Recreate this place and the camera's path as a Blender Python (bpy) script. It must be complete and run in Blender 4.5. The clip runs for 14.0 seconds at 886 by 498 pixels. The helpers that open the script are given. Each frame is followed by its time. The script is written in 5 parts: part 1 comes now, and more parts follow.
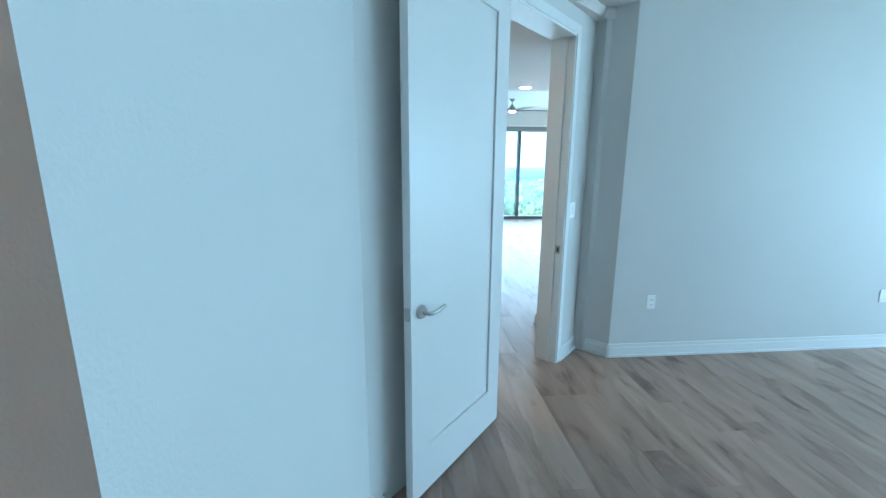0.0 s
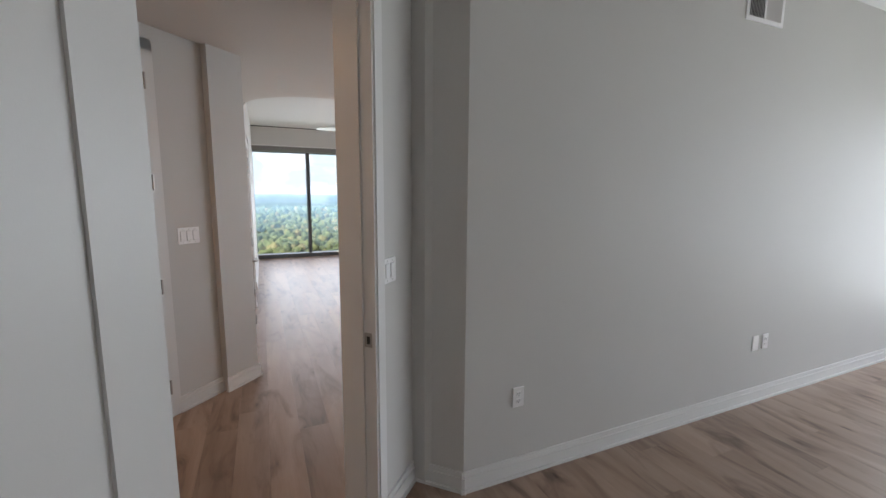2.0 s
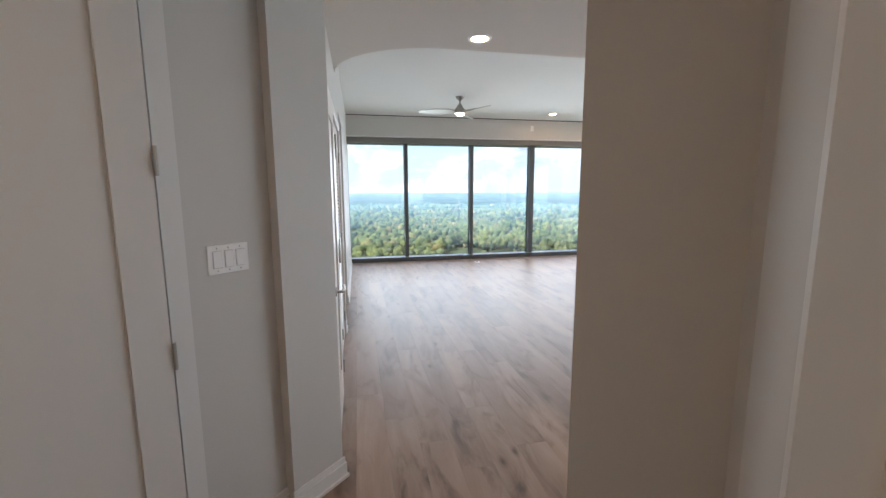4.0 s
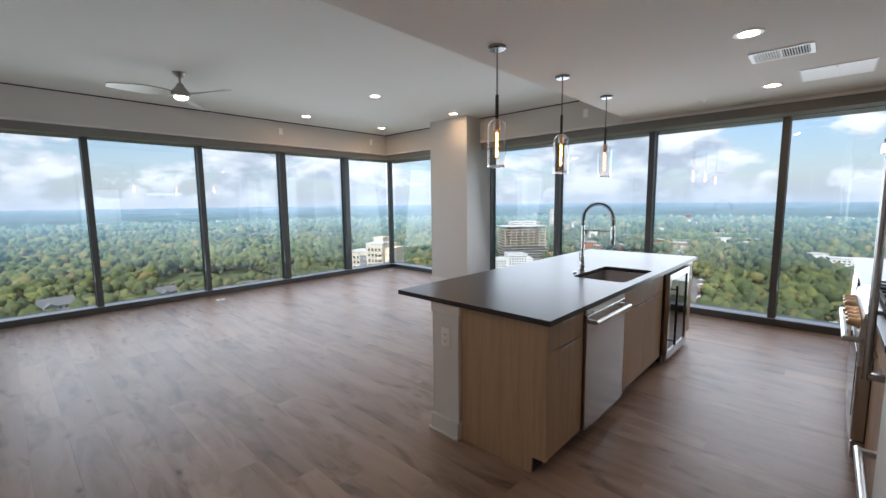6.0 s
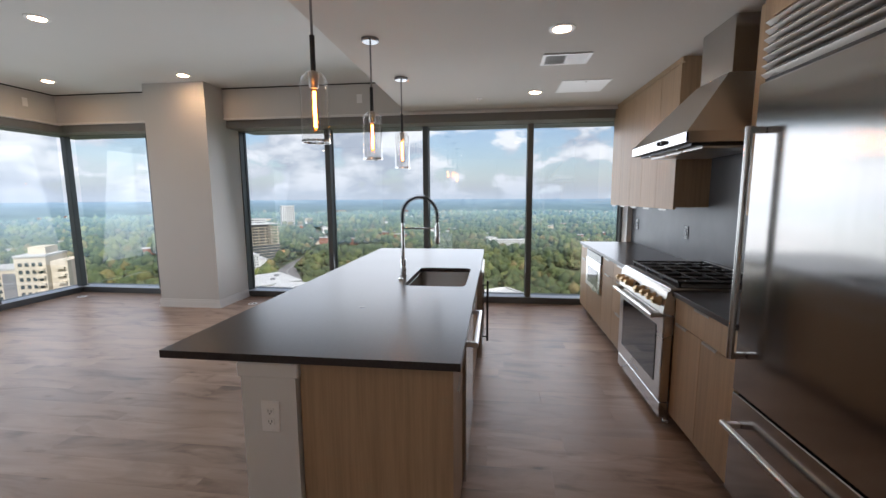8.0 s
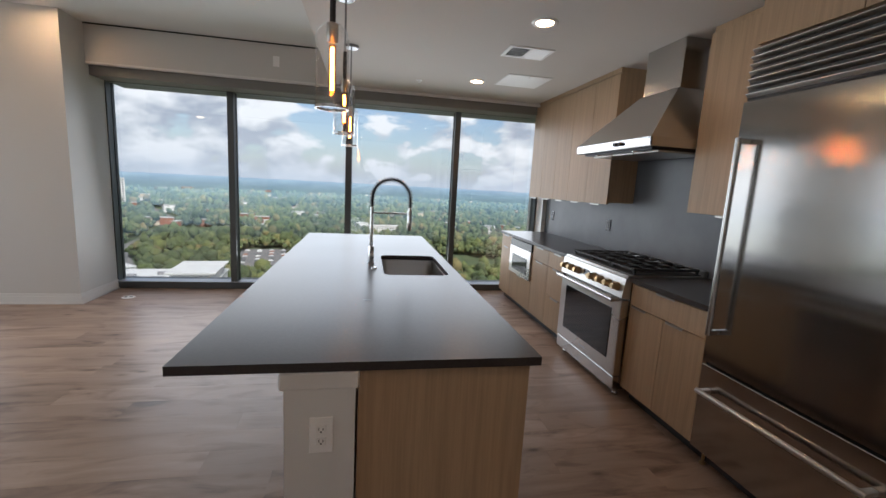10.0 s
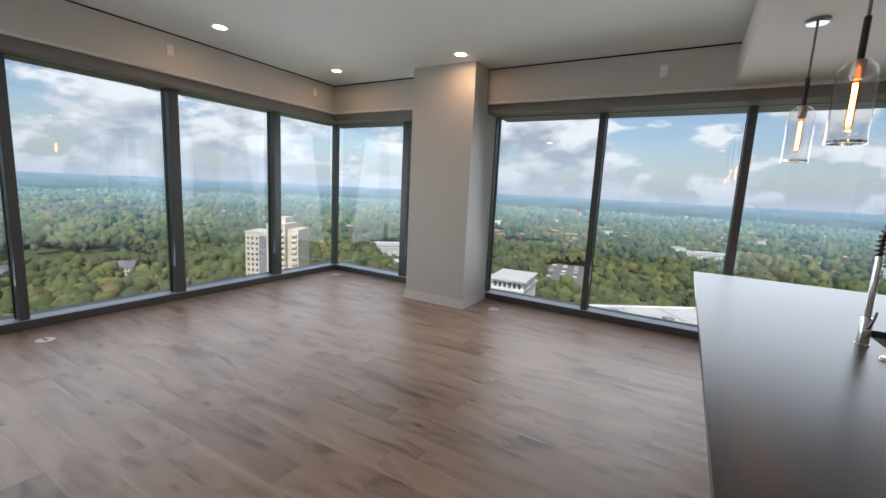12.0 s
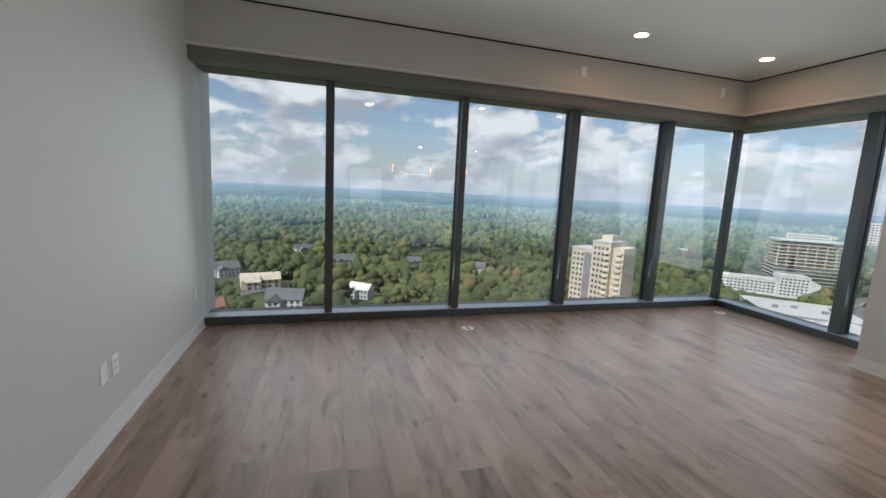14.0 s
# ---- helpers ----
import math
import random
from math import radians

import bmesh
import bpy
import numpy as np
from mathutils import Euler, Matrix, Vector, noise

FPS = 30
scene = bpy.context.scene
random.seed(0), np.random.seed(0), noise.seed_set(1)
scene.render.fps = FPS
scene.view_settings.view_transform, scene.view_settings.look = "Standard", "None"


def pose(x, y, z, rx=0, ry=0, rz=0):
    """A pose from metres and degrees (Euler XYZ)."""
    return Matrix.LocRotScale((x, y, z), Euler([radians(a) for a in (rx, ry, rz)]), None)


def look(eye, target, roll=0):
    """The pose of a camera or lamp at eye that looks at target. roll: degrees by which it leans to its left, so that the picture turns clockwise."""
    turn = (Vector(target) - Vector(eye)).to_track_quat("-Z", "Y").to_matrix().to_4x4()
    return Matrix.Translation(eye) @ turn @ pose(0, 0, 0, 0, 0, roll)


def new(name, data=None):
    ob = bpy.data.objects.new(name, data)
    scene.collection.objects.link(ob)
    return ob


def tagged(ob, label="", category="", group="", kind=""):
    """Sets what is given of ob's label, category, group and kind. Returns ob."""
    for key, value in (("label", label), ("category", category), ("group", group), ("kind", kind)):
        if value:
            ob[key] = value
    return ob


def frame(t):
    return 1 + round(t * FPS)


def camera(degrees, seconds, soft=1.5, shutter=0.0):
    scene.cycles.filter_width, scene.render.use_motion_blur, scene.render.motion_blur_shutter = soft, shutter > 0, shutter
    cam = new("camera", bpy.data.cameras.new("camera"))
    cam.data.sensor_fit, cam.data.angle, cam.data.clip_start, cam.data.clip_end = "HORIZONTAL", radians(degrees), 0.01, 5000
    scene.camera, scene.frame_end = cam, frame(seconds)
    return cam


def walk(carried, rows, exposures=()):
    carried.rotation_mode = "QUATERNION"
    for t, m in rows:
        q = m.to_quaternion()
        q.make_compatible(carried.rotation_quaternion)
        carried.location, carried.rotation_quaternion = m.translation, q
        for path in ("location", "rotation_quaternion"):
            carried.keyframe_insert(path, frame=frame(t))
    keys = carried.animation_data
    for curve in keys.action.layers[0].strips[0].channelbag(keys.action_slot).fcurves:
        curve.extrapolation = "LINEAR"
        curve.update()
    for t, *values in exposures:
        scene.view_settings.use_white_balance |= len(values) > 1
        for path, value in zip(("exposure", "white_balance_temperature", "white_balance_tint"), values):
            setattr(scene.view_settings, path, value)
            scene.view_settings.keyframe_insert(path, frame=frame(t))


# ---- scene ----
cam = camera(94.1, 14.0)
PATH = [
    (0, (11.908, -7.4, 1.574), (9.958, -7.219, 1.168), 0.3),
    (0.5, (11.593, -7.152, 1.572), (9.732, -6.515, 1.21), 0.0),
    (0.6, (11.535, -7.105, 1.573), (9.693, -6.386, 1.27), -1.2),
    (1, (11.32, -6.908, 1.567), (9.558, -6.016, 1.253), 0.1),
    (1.5, (11.023, -6.697, 1.581), (9.289, -5.742, 1.297), 0.4),
    (2, (10.642, -6.642, 1.584), (8.827, -5.847, 1.31), 0.4),
    (2.5, (10.251, -6.605, 1.565), (8.332, -6.119, 1.28), 0.1),
    (2.7, (10.076, -6.564, 1.546), (8.129, -6.21, 1.26), -0.1),
    (4.8, (8.444, -6.65, 1.523), (6.54, -6.109, 1.24), -0.6),
    (5, (8.317, -6.652, 1.519), (6.466, -5.945, 1.249), -0.5),
    (5.5, (8.002, -6.63, 1.548), (6.359, -5.515, 1.309), -0.6),
    (6, (7.749, -6.47, 1.539), (6.392, -5.018, 1.311), -0.6),
    (6.2, (7.659, -6.388, 1.548), (6.426, -4.83, 1.323), -0.6),
    (6.5, (7.526, -6.299, 1.533), (6.486, -4.604, 1.311), -0.5),
    (7, (7.286, -6.193, 1.535), (6.542, -4.351, 1.305), -0.7),
    (7.5, (7.049, -6.106, 1.527), (6.563, -4.181, 1.287), -0.6),
    (8, (6.846, -5.99, 1.516), (6.599, -4.021, 1.261), -0.3),
    (8.2, (6.759, -5.942, 1.527), (6.61, -3.964, 1.268), -0.1),
    (10.3, (6.005, -5.805, 1.486), (6.391, -3.868, 1.171), 3.3),
    (10.5, (5.934, -5.757, 1.484), (6.182, -3.798, 1.169), 3.4),
    (11, (5.752, -5.595, 1.495), (5.575, -3.627, 1.184), 3.3),
    (11.5, (5.561, -5.47, 1.49), (4.971, -3.582, 1.192), 3.0),
    (12, (5.412, -5.41, 1.513), (4.419, -3.699, 1.22), 2.9),
    (12.5, (5.172, -5.469, 1.479), (3.874, -3.973, 1.203), 2.6),
    (13, (5.016, -5.51, 1.456), (3.462, -4.28, 1.185), 2.7),
    (13.5, (4.839, -5.555, 1.435), (3.085, -4.632, 1.168), 2.8),
    (14, (4.646, -5.665, 1.461), (2.749, -5.1, 1.175), 2.9),
]

# white balance and exposure drift while the phone settles
EXPO = [(0.0, 2.75, 4300, -12), (0.3, 2.5, 4850, -7), (0.7, 2.05, 5700, 4), (1.2, 1.75, 6000, 10), (2.7, 1.72, 6300, 16), (4.8, 1.7, 5750, 7), (5.5, 1.4, 5850, 9), (6.5, 0.9, 6100, 13), (8.2, 0.88, 6200, 14), (10.5, 0.85, 6250, 12), (11.5, 0.88, 6100, 11), (12.3, 0.65, 6200, 12), (13.0, 0.55, 6200, 12), (14.0, 0.58, 6200, 11)]
walk(cam, [(t, look(eye, target, roll)) for t, eye, target, roll in PATH], EXPO)

# ---- world, sun, lamps ----
SUN_EL, SUN_AZ = radians(48), radians(152)   # azimuth from +y towards +x
world = bpy.data.worlds.new("sky")
scene.world = world
world.use_nodes = True
wn, wl = world.node_tree.nodes, world.node_tree.links
wn.clear()


def wnode(kind, **kw):
    n = wn.new(kind)
    for k, v in kw.items():
        n.inputs[k].default_value = v
    return n


w_out, w_bg = wn.new("ShaderNodeOutputWorld"), wn.new("ShaderNodeBackground")
w_sky = wn.new("ShaderNodeTexSky")
w_sky.sky_type, w_sky.sun_disc = "NISHITA", False
w_sky.sun_elevation, w_sky.sun_rotation = SUN_EL, SUN_AZ
w_sky.air_density, w_sky.dust_density = 1.0, 1.5
w_tc = wn.new("ShaderNodeTexCoord")
w_sep = wn.new("ShaderNodeSeparateXYZ")
wl.new(w_tc.outputs["Generated"], w_sep.inputs[0])


def wmath(op, a, b=None):
    n = wn.new("ShaderNodeMath")
    n.operation = op
    for i, v in enumerate((a, b)):
        if v is None:
            continue
        if isinstance(v, (int, float)):
            n.inputs[i].default_value = v
        else:
            wl.new(v, n.inputs[i])
    return n.outputs[0]


# a layer of fair-weather cumulus above the land, seen in perspective


def cloud_field(lift):
    """Cloud density in the direction looked at, raised by lift."""
    up = wmath("ADD", wmath("MAXIMUM", w_sep.outputs[2], 0.0), lift)
    den = wmath("ADD", up, 0.62)
    at = wn.new("ShaderNodeCombineXYZ")
    wl.new(wmath("DIVIDE", w_sep.outputs[0], den), at.inputs[0]), wl.new(wmath("DIVIDE", w_sep.outputs[1], den), at.inputs[1])
    wl.new(wmath("MULTIPLY", up, 1.7), at.inputs[2])
    big = wnode("ShaderNodeTexNoise", Scale=2.3, Detail=2.0, Roughness=0.5)
    puff = wnode("ShaderNodeTexNoise", Scale=5.2, Detail=12.0, Roughness=0.58, Distortion=0.15)
    wl.new(at.outputs[0], big.inputs["Vector"]), wl.new(at.outputs[0], puff.inputs["Vector"])
    return wmath("ADD", wmath("MULTIPLY", big.outputs[0], 0.45), wmath("MULTIPLY", puff.outputs[0], 0.55))


w_here, w_above = cloud_field(0.0), cloud_field(0.045)
w_ramp = wn.new("ShaderNodeValToRGB")
w_ramp.color_ramp.elements[0].position, w_ramp.color_ramp.elements[1].position = 0.480, 0.515
wl.new(w_here, w_ramp.inputs[0])
# bright tops, grey flat bases
w_lit = wmath("ADD", wmath("MULTIPLY", wmath("SUBTRACT", w_here, w_above), 5.5), 0.52)
w_shade = wn.new("ShaderNodeValToRGB")
w_shade.color_ramp.elements[0].position, w_shade.color_ramp.elements[1].position = 0.2, 0.85
w_shade.color_ramp.elements[0].color, w_shade.color_ramp.elements[1].color = (3.5, 3.75, 4.25, 1), (8.4, 8.2, 8.0, 1)
wl.new(w_lit, w_shade.inputs[0])
w_mix = wn.new("ShaderNodeMixRGB")
wl.new(wmath("MULTIPLY", w_ramp.outputs[0], 0.92), w_mix.inputs[0])
wl.new(w_sky.outputs[0], w_mix.inputs[1]), wl.new(w_shade.outputs[0], w_mix.inputs[2])
w_haze = wn.new("ShaderNodeMixRGB")
w_haze.inputs[2].default_value = (5.0, 5.5, 6.2, 1)
wl.new(wmath("MULTIPLY", wmath("POWER", 2.718, wmath("MULTIPLY", wmath("MAXIMUM", w_sep.outputs[2], 0.0), -17.0)), 0.85), w_haze.inputs[0])
wl.new(w_mix.outputs[0], w_haze.inputs[1])
wl.new(w_haze.outputs[0], w_bg.inputs[0])
w_bg.inputs[1].default_value = 0.085
wl.new(w_bg.outputs[0], w_out.inputs[0])

sun = new("sun", bpy.data.lights.new("sun", "SUN"))
sun.data.energy, sun.data.angle, sun.data.color = 3.6, radians(0.5), (1.0, 0.95, 0.86)
sun_dir = Vector((math.sin(SUN_AZ) * math.cos(SUN_EL), math.cos(SUN_AZ) * math.cos(SUN_EL), math.sin(SUN_EL)))
sun.matrix_world = look((0, 0, 60), Vector((0, 0, 60)) - sun_dir)



def window_lamp(name, centre, turn, tilt, w, h, spread, watts, colour):
    """Area lamp in a window's opening that stands in for the daylight of sky (from above) or land (from below)."""
    la = new(name, bpy.data.lights.new(name, "AREA"))
    la.data.shape, la.data.size, la.data.size_y = "RECTANGLE", w, h
    la.data.energy, la.data.spread, la.data.color = watts, radians(spread), colour
    la.matrix_world = pose(*centre, 0, 0, turn) @ pose(0, 0, 0, 90 - tilt)
    return la


SKYLIGHT, LANDLIGHT = (0.91, 0.965, 1.0), (0.93, 1.0, 0.94)
for nm, c_, turn_, w_, sky_, land_ in (("west", (0.30, -3.5), -90, 6.2, 3.75, 0.25), ("kitchen", (5.9, -0.28), 180, 5.2, 4.7, 0.3), ("corner", (1.2, -0.28), 180, 1.8, 3.4, 0.3), ("bedroom", (11.1, -0.28), 180, 4.3, 4.6, 1.6)):
    window_lamp("window_light_" + nm, (*c_, 1.36), turn_, 9, w_, 1.9, 140, sky_ * w_, SKYLIGHT)
    window_lamp("window_glow_" + nm, (*c_, 0.45), turn_, -50, w_, 0.5, 95, land_ * w_, LANDLIGHT)

# ---- materials ----


class Mat:
    """Short-hand for a principled material with nodes."""

    def __init__(self, name, colour=(0.8, 0.8, 0.8), rough=0.5, metal=0.0, **kw):
        self.m = bpy.data.materials.new(name)
        self.m.use_nodes = True
        self.t = self.m.node_tree
        self.b = self.t.nodes["Principled BSDF"]
        self.b.inputs["Base Color"].default_value = (*colour, 1)
        self.b.inputs["Roughness"].default_value = rough
        self.b.inputs["Metallic"].default_value = metal
        for k, v in kw.items():
            self.b.inputs[k.replace("_", " ")].default_value = v

    def n(self, kind, **kw):
        node = self.t.nodes.new(kind)
        for k, v in kw.items():
            node.inputs[k].default_value = v
        return node

    def link(self, a, b):
        self.t.links.new(a, b)
        return self

    def coords(self, scale=(1, 1, 1), obj=False, rot=(0, 0, 0)):
        mp = self.n("ShaderNodeMapping", Scale=scale, Rotation=rot)
        if obj:
            self.link(self.n("ShaderNodeTexCoord").outputs["Object"], mp.inputs[0])
        else:
            self.link(self.n("ShaderNodeNewGeometry").outputs["Position"], mp.inputs[0])
        return mp.outputs[0]

    def noise(self, vec, scale, detail=4.0, rough=0.55, dist=0.0):
        nz = self.n("ShaderNodeTexNoise", Scale=scale, Detail=detail, Roughness=rough, Distortion=dist)
        self.link(vec, nz.inputs["Vector"])
        return nz.outputs[0]

    def ramp(self, fac, *stops):
        r = self.n("ShaderNodeValToRGB")
        el = r.color_ramp.elements
        while len(el) < len(stops):
            el.new(0.5)
        for e, (p, c) in zip(el, stops):
            e.position, e.color = p, (*c, 1) if len(c) == 3 else c
        self.link(fac, r.inputs[0])
        return r.outputs[0]

    def mix(self, fac, a, b, mode="MIX"):
        mx = self.n("ShaderNodeMixRGB")
        mx.blend_type = mode
        for i, v in enumerate((fac, a, b)):
            if isinstance(v, (int, float)):
                mx.inputs[i].default_value = v
            elif isinstance(v, tuple):
                mx.inputs[i].default_value = (*v, 1)
            else:
                self.link(v, mx.inputs[i])
        return mx.outputs[0]

    def colour(self, out):
        return self.link(out, self.b.inputs["Base Color"])

    def rough(self, out, lo, hi):
        r = self.n("ShaderNodeMapRange")
        r.inputs["To Min"].default_value, r.inputs["To Max"].default_value = lo, hi
        self.link(out, r.inputs[0])
        return self.link(r.outputs[0], self.b.inputs["Roughness"])

    def bump(self, out, strength, dist=0.002):
        bp = self.n("ShaderNodeBump", Strength=strength, Distance=dist)
        self.link(out, bp.inputs["Height"])
        return self.link(bp.outputs[0], self.b.inputs["Normal"])


def paint(name, colour, rough=0.6, speck=0.35):
    k = Mat(name, colour, rough)
    v = k.coords()
    soft = k.noise(v, 0.7, 3)
    k.colour(k.mix(0.08, colour, k.ramp(soft, (0.35, tuple(c * 0.82 for c in colour)), (0.65, tuple(min(1, c * 1.1) for c in colour))), "MIX"))
    k.bump(k.noise(v, 260, 3), speck, 0.0012)
    k.rough(k.noise(v, 2.2, 3), rough - 0.06, rough + 0.08)
    return k.m


WALL = paint("wall_paint", (0.60, 0.587, 0.56), 0.6)
CEIL = paint("ceiling_paint", (0.71, 0.715, 0.70), 0.8, 0.5)
# ceiling paint darkened and warmed: dimmer light under the low part, in colour
CEIL_SHADED = paint("ceiling_paint_shaded", (0.64, 0.60, 0.56), 0.8, 0.5)
TRIM = paint("trim_paint", (0.72, 0.71, 0.69), 0.34, 0.08)
DOOR = paint("door_paint", (0.68, 0.662, 0.635), 0.36, 0.12)
# brown pushed to orange: warm bathroom lamp light is put into this colour
BATH_LAMPLIT = paint("bath_paint_lamplit", (0.60, 0.29, 0.155), 0.6)

PLANK = Mat("oak_plank", (0.3, 0.22, 0.16), 0.4)
_inf = PLANK.n("ShaderNodeObjectInfo")
_isl = PLANK.n("ShaderNodeNewGeometry")
_rnd = PLANK.mix(0.5, _inf.outputs["Random"], _isl.outputs["Random Per Island"])
_cm = PLANK.n("ShaderNodeCombineXYZ")
_ml = PLANK.n("ShaderNodeMath")
_ml.operation = "MULTIPLY"
_ml.inputs[1].default_value = 37.0
PLANK.link(_rnd, _ml.inputs[0]).link(_ml.outputs[0], _cm.inputs[1]).link(_ml.outputs[0], _cm.inputs[0])
_ad = PLANK.n("ShaderNodeVectorMath")
PLANK.link(PLANK.n("ShaderNodeNewGeometry").outputs["Position"], _ad.inputs[0]).link(_cm.outputs[0], _ad.inputs[1])


def plank_coords(scale):
    mp = PLANK.n("ShaderNodeMapping", Scale=scale)
    PLANK.link(_ad.outputs[0], mp.inputs[0])
    return mp.outputs[0]


_g1 = PLANK.noise(plank_coords((0.8, 4.6, 1)), 1.3, 5, 0.5, 0.8)
_g2 = PLANK.noise(plank_coords((3, 120, 1)), 2.0, 4, 0.6)
_smoke = PLANK.noise(plank_coords((1.5, 5.0, 1)), 1.2, 4, 0.55, 0.9)
_knot = PLANK.n("ShaderNodeTexVoronoi", Scale=1.0)
PLANK.link(plank_coords((2.2, 5.2, 1)), _knot.inputs["Vector"])
_base = PLANK.ramp(_g1, (0.25, (0.248, 0.170, 0.127)), (0.42, (0.328, 0.236, 0.178)), (0.58, (0.388, 0.288, 0.222)), (0.76, (0.45, 0.345, 0.272)))
_tone = PLANK.ramp(_rnd, (0.2, (0.80, 0.765, 0.745)), (0.5, (0.95, 0.92, 0.90)), (0.8, (1.08, 1.05, 1.03)))
_c = PLANK.mix(1.0, _base, _tone, "MULTIPLY")
_c = PLANK.mix(0.2, _c, PLANK.ramp(_g2, (0.35, (0.5, 0.47, 0.45)), (0.65, (1, 1, 1))), "MULTIPLY")
_c = PLANK.mix(1.0, _c, PLANK.ramp(_smoke, (0.29, (0.40, 0.36, 0.35)), (0.39, (0.74, 0.71, 0.70)), (0.50, (1, 1, 1))), "MULTIPLY")
_c = PLANK.mix(0.85, _c, PLANK.ramp(_knot.outputs["Distance"], (0.035, (0.22, 0.16, 0.13)), (0.085, (0.72, 0.68, 0.65)), (0.16, (1, 1, 1))), "MULTIPLY")
PLANK.colour(_c).rough(_g1, 0.33, 0.44).bump(_g2, 0.12, 0.001)
PLANK = PLANK.m
JOINT = Mat("floor_joint", (0.06, 0.045, 0.035), 0.8).m


def wood(name, tint, axis):
    """Pale rift oak laminate, the grain along the axis."""
    k = Mat(name, tint, 0.48)
    long, fine = 0.8, 26.0
    sc = [fine] * 3
    sc[axis] = long
    g = k.noise(k.coords(tuple(sc)), 1.6, 6, 0.6, 0.4)
    sc2 = [90.0] * 3
    sc2[axis] = 2.5
    f = k.noise(k.coords(tuple(sc2)), 2.0, 3)
    c = k.ramp(g, (0.3, tuple(v * 0.84 for v in tint)), (0.5, tint), (0.72, tuple(v * 1.12 for v in tint)))
    c = k.mix(0.22, c, k.ramp(f, (0.35, (0.62, 0.58, 0.54)), (0.6, (1, 1, 1))), "MULTIPLY")
    inf = k.n("ShaderNodeObjectInfo")
    c = k.mix(1.0, c, k.ramp(inf.outputs["Random"], (0, (0.9, 0.89, 0.88)), (1, (1.08, 1.07, 1.06))), "MULTIPLY")
    k.colour(c).rough(g, 0.4, 0.55).bump(f, 0.1, 0.0008)
    return k.m


OAK = wood("oak_laminate", (0.41, 0.285, 0.175), 2)
OAKH = wood("oak_laminate_drawer", (0.41, 0.285, 0.175), 2)

k = Mat("dark_quartz", (0.035, 0.030, 0.030), 0.3, IOR=1.37)
k.colour(k.ramp(k.noise(k.coords(), 90, 2), (0.3, (0.034, 0.029, 0.029)), (0.75, (0.046, 0.040, 0.039))))
k.rough(k.noise(k.coords(), 1.2, 2), 0.27, 0.31)
QUARTZ = k.m
k = Mat("slate_backsplash", (0.10, 0.105, 0.115), 0.38)
k.colour(k.ramp(k.noise(k.coords(), 3, 4), (0.3, (0.085, 0.09, 0.10)), (0.7, (0.12, 0.125, 0.135))))
SLATE = k.m


def steel(name, colour, rough, axis):
    k = Mat(name, colour, rough, 1.0)
    sc = [120.0] * 3
    sc[axis] = 2.0
    s = k.noise(k.coords(tuple(sc)), 1.0, 3)
    k.rough(k.noise(k.coords(), 0.8, 2), rough - 0.02, rough + 0.03)
    k.colour(k.ramp(s, (0.3, tuple(v * 0.985 for v in colour)), (0.7, colour)))
    return k.m


def brushed_sheet(name, colour, rough):
    """Sheet steel whose fine upright brushing spreads reflections sideways."""
    k = Mat(name, colour, rough, 1.0, Anisotropic=0.6)
    tg = k.n("ShaderNodeTangent")
    tg.direction_type, tg.axis = "RADIAL", "Z"
    k.link(tg.outputs[0], k.b.inputs["Tangent"])
    k.rough(k.noise(k.coords((1, 1, 60)), 1.0, 3), rough - 0.02, rough + 0.03)
    k.colour(k.ramp(k.noise(k.coords((40, 40, 1)), 1.5, 3), (0.3, tuple(v * 0.96 for v in colour)), (0.7, colour)))
    return k.m


SHEET = brushed_sheet("brushed_sheet_steel", (0.45, 0.43, 0.41), 0.13)
STEEL = steel("brushed_steel", (0.62, 0.60, 0.58), 0.27, 1)
STEELV = steel("brushed_steel_upright", (0.48, 0.46, 0.44), 0.22, 2)
NICKEL = steel("brushed_nickel", (0.44, 0.42, 0.39), 0.3, 2)
FANMETAL = steel("satin_fan_nickel", (0.36, 0.345, 0.32), 0.36, 2)
DARKCHROME = Mat("dark_chrome", (0.30, 0.30, 0.31), 0.14, 1.0).m
CHROME = Mat("chrome", (0.82, 0.82, 0.83), 0.08, 1.0).m
BRASS = steel("warm_bronze_knob", (0.50, 0.36, 0.20), 0.3, 0)
BLACK = Mat("black_metal", (0.02, 0.02, 0.022), 0.42).m
IRON = Mat("cast_iron", (0.018, 0.018, 0.018), 0.6).m
GLASSBLACK = Mat("black_glass", (0.012, 0.012, 0.014), 0.06).m
# near-black painted in for shade at the ceiling gap and behind vent slats
DARK = Mat("shadow_gap_black", (0.01, 0.01, 0.01), 0.9).m
SINK = steel("sink_steel", (0.5, 0.48, 0.46), 0.3, 0)
k = Mat("mullion_aluminium", (0.105, 0.114, 0.118), 0.42, 0.5)
k.rough(k.noise(k.coords(), 6, 3), 0.36, 0.5)
ALU = k.m
# paler than the frames: skylight on the curb's top put into the colour
SILL_LIT = steel("sill_aluminium_skylit", (0.62, 0.64, 0.65), 0.45, 0)
SHADE = paint("shade_cassette", (0.20, 0.195, 0.185), 0.55, 0.05)
PLASTIC = Mat("white_plastic", (0.88, 0.87, 0.86), 0.32).m
# grey rim drawn in place of the shade in the rocker gaps
GAPGREY = Mat("plate_gap_grey", (0.42, 0.41, 0.40), 0.5).m
SLOT = Mat("outlet_slot", (0.05, 0.05, 0.05), 0.5).m
GREYWIRE = Mat("grey_cable", (0.10, 0.10, 0.105), 0.5).m


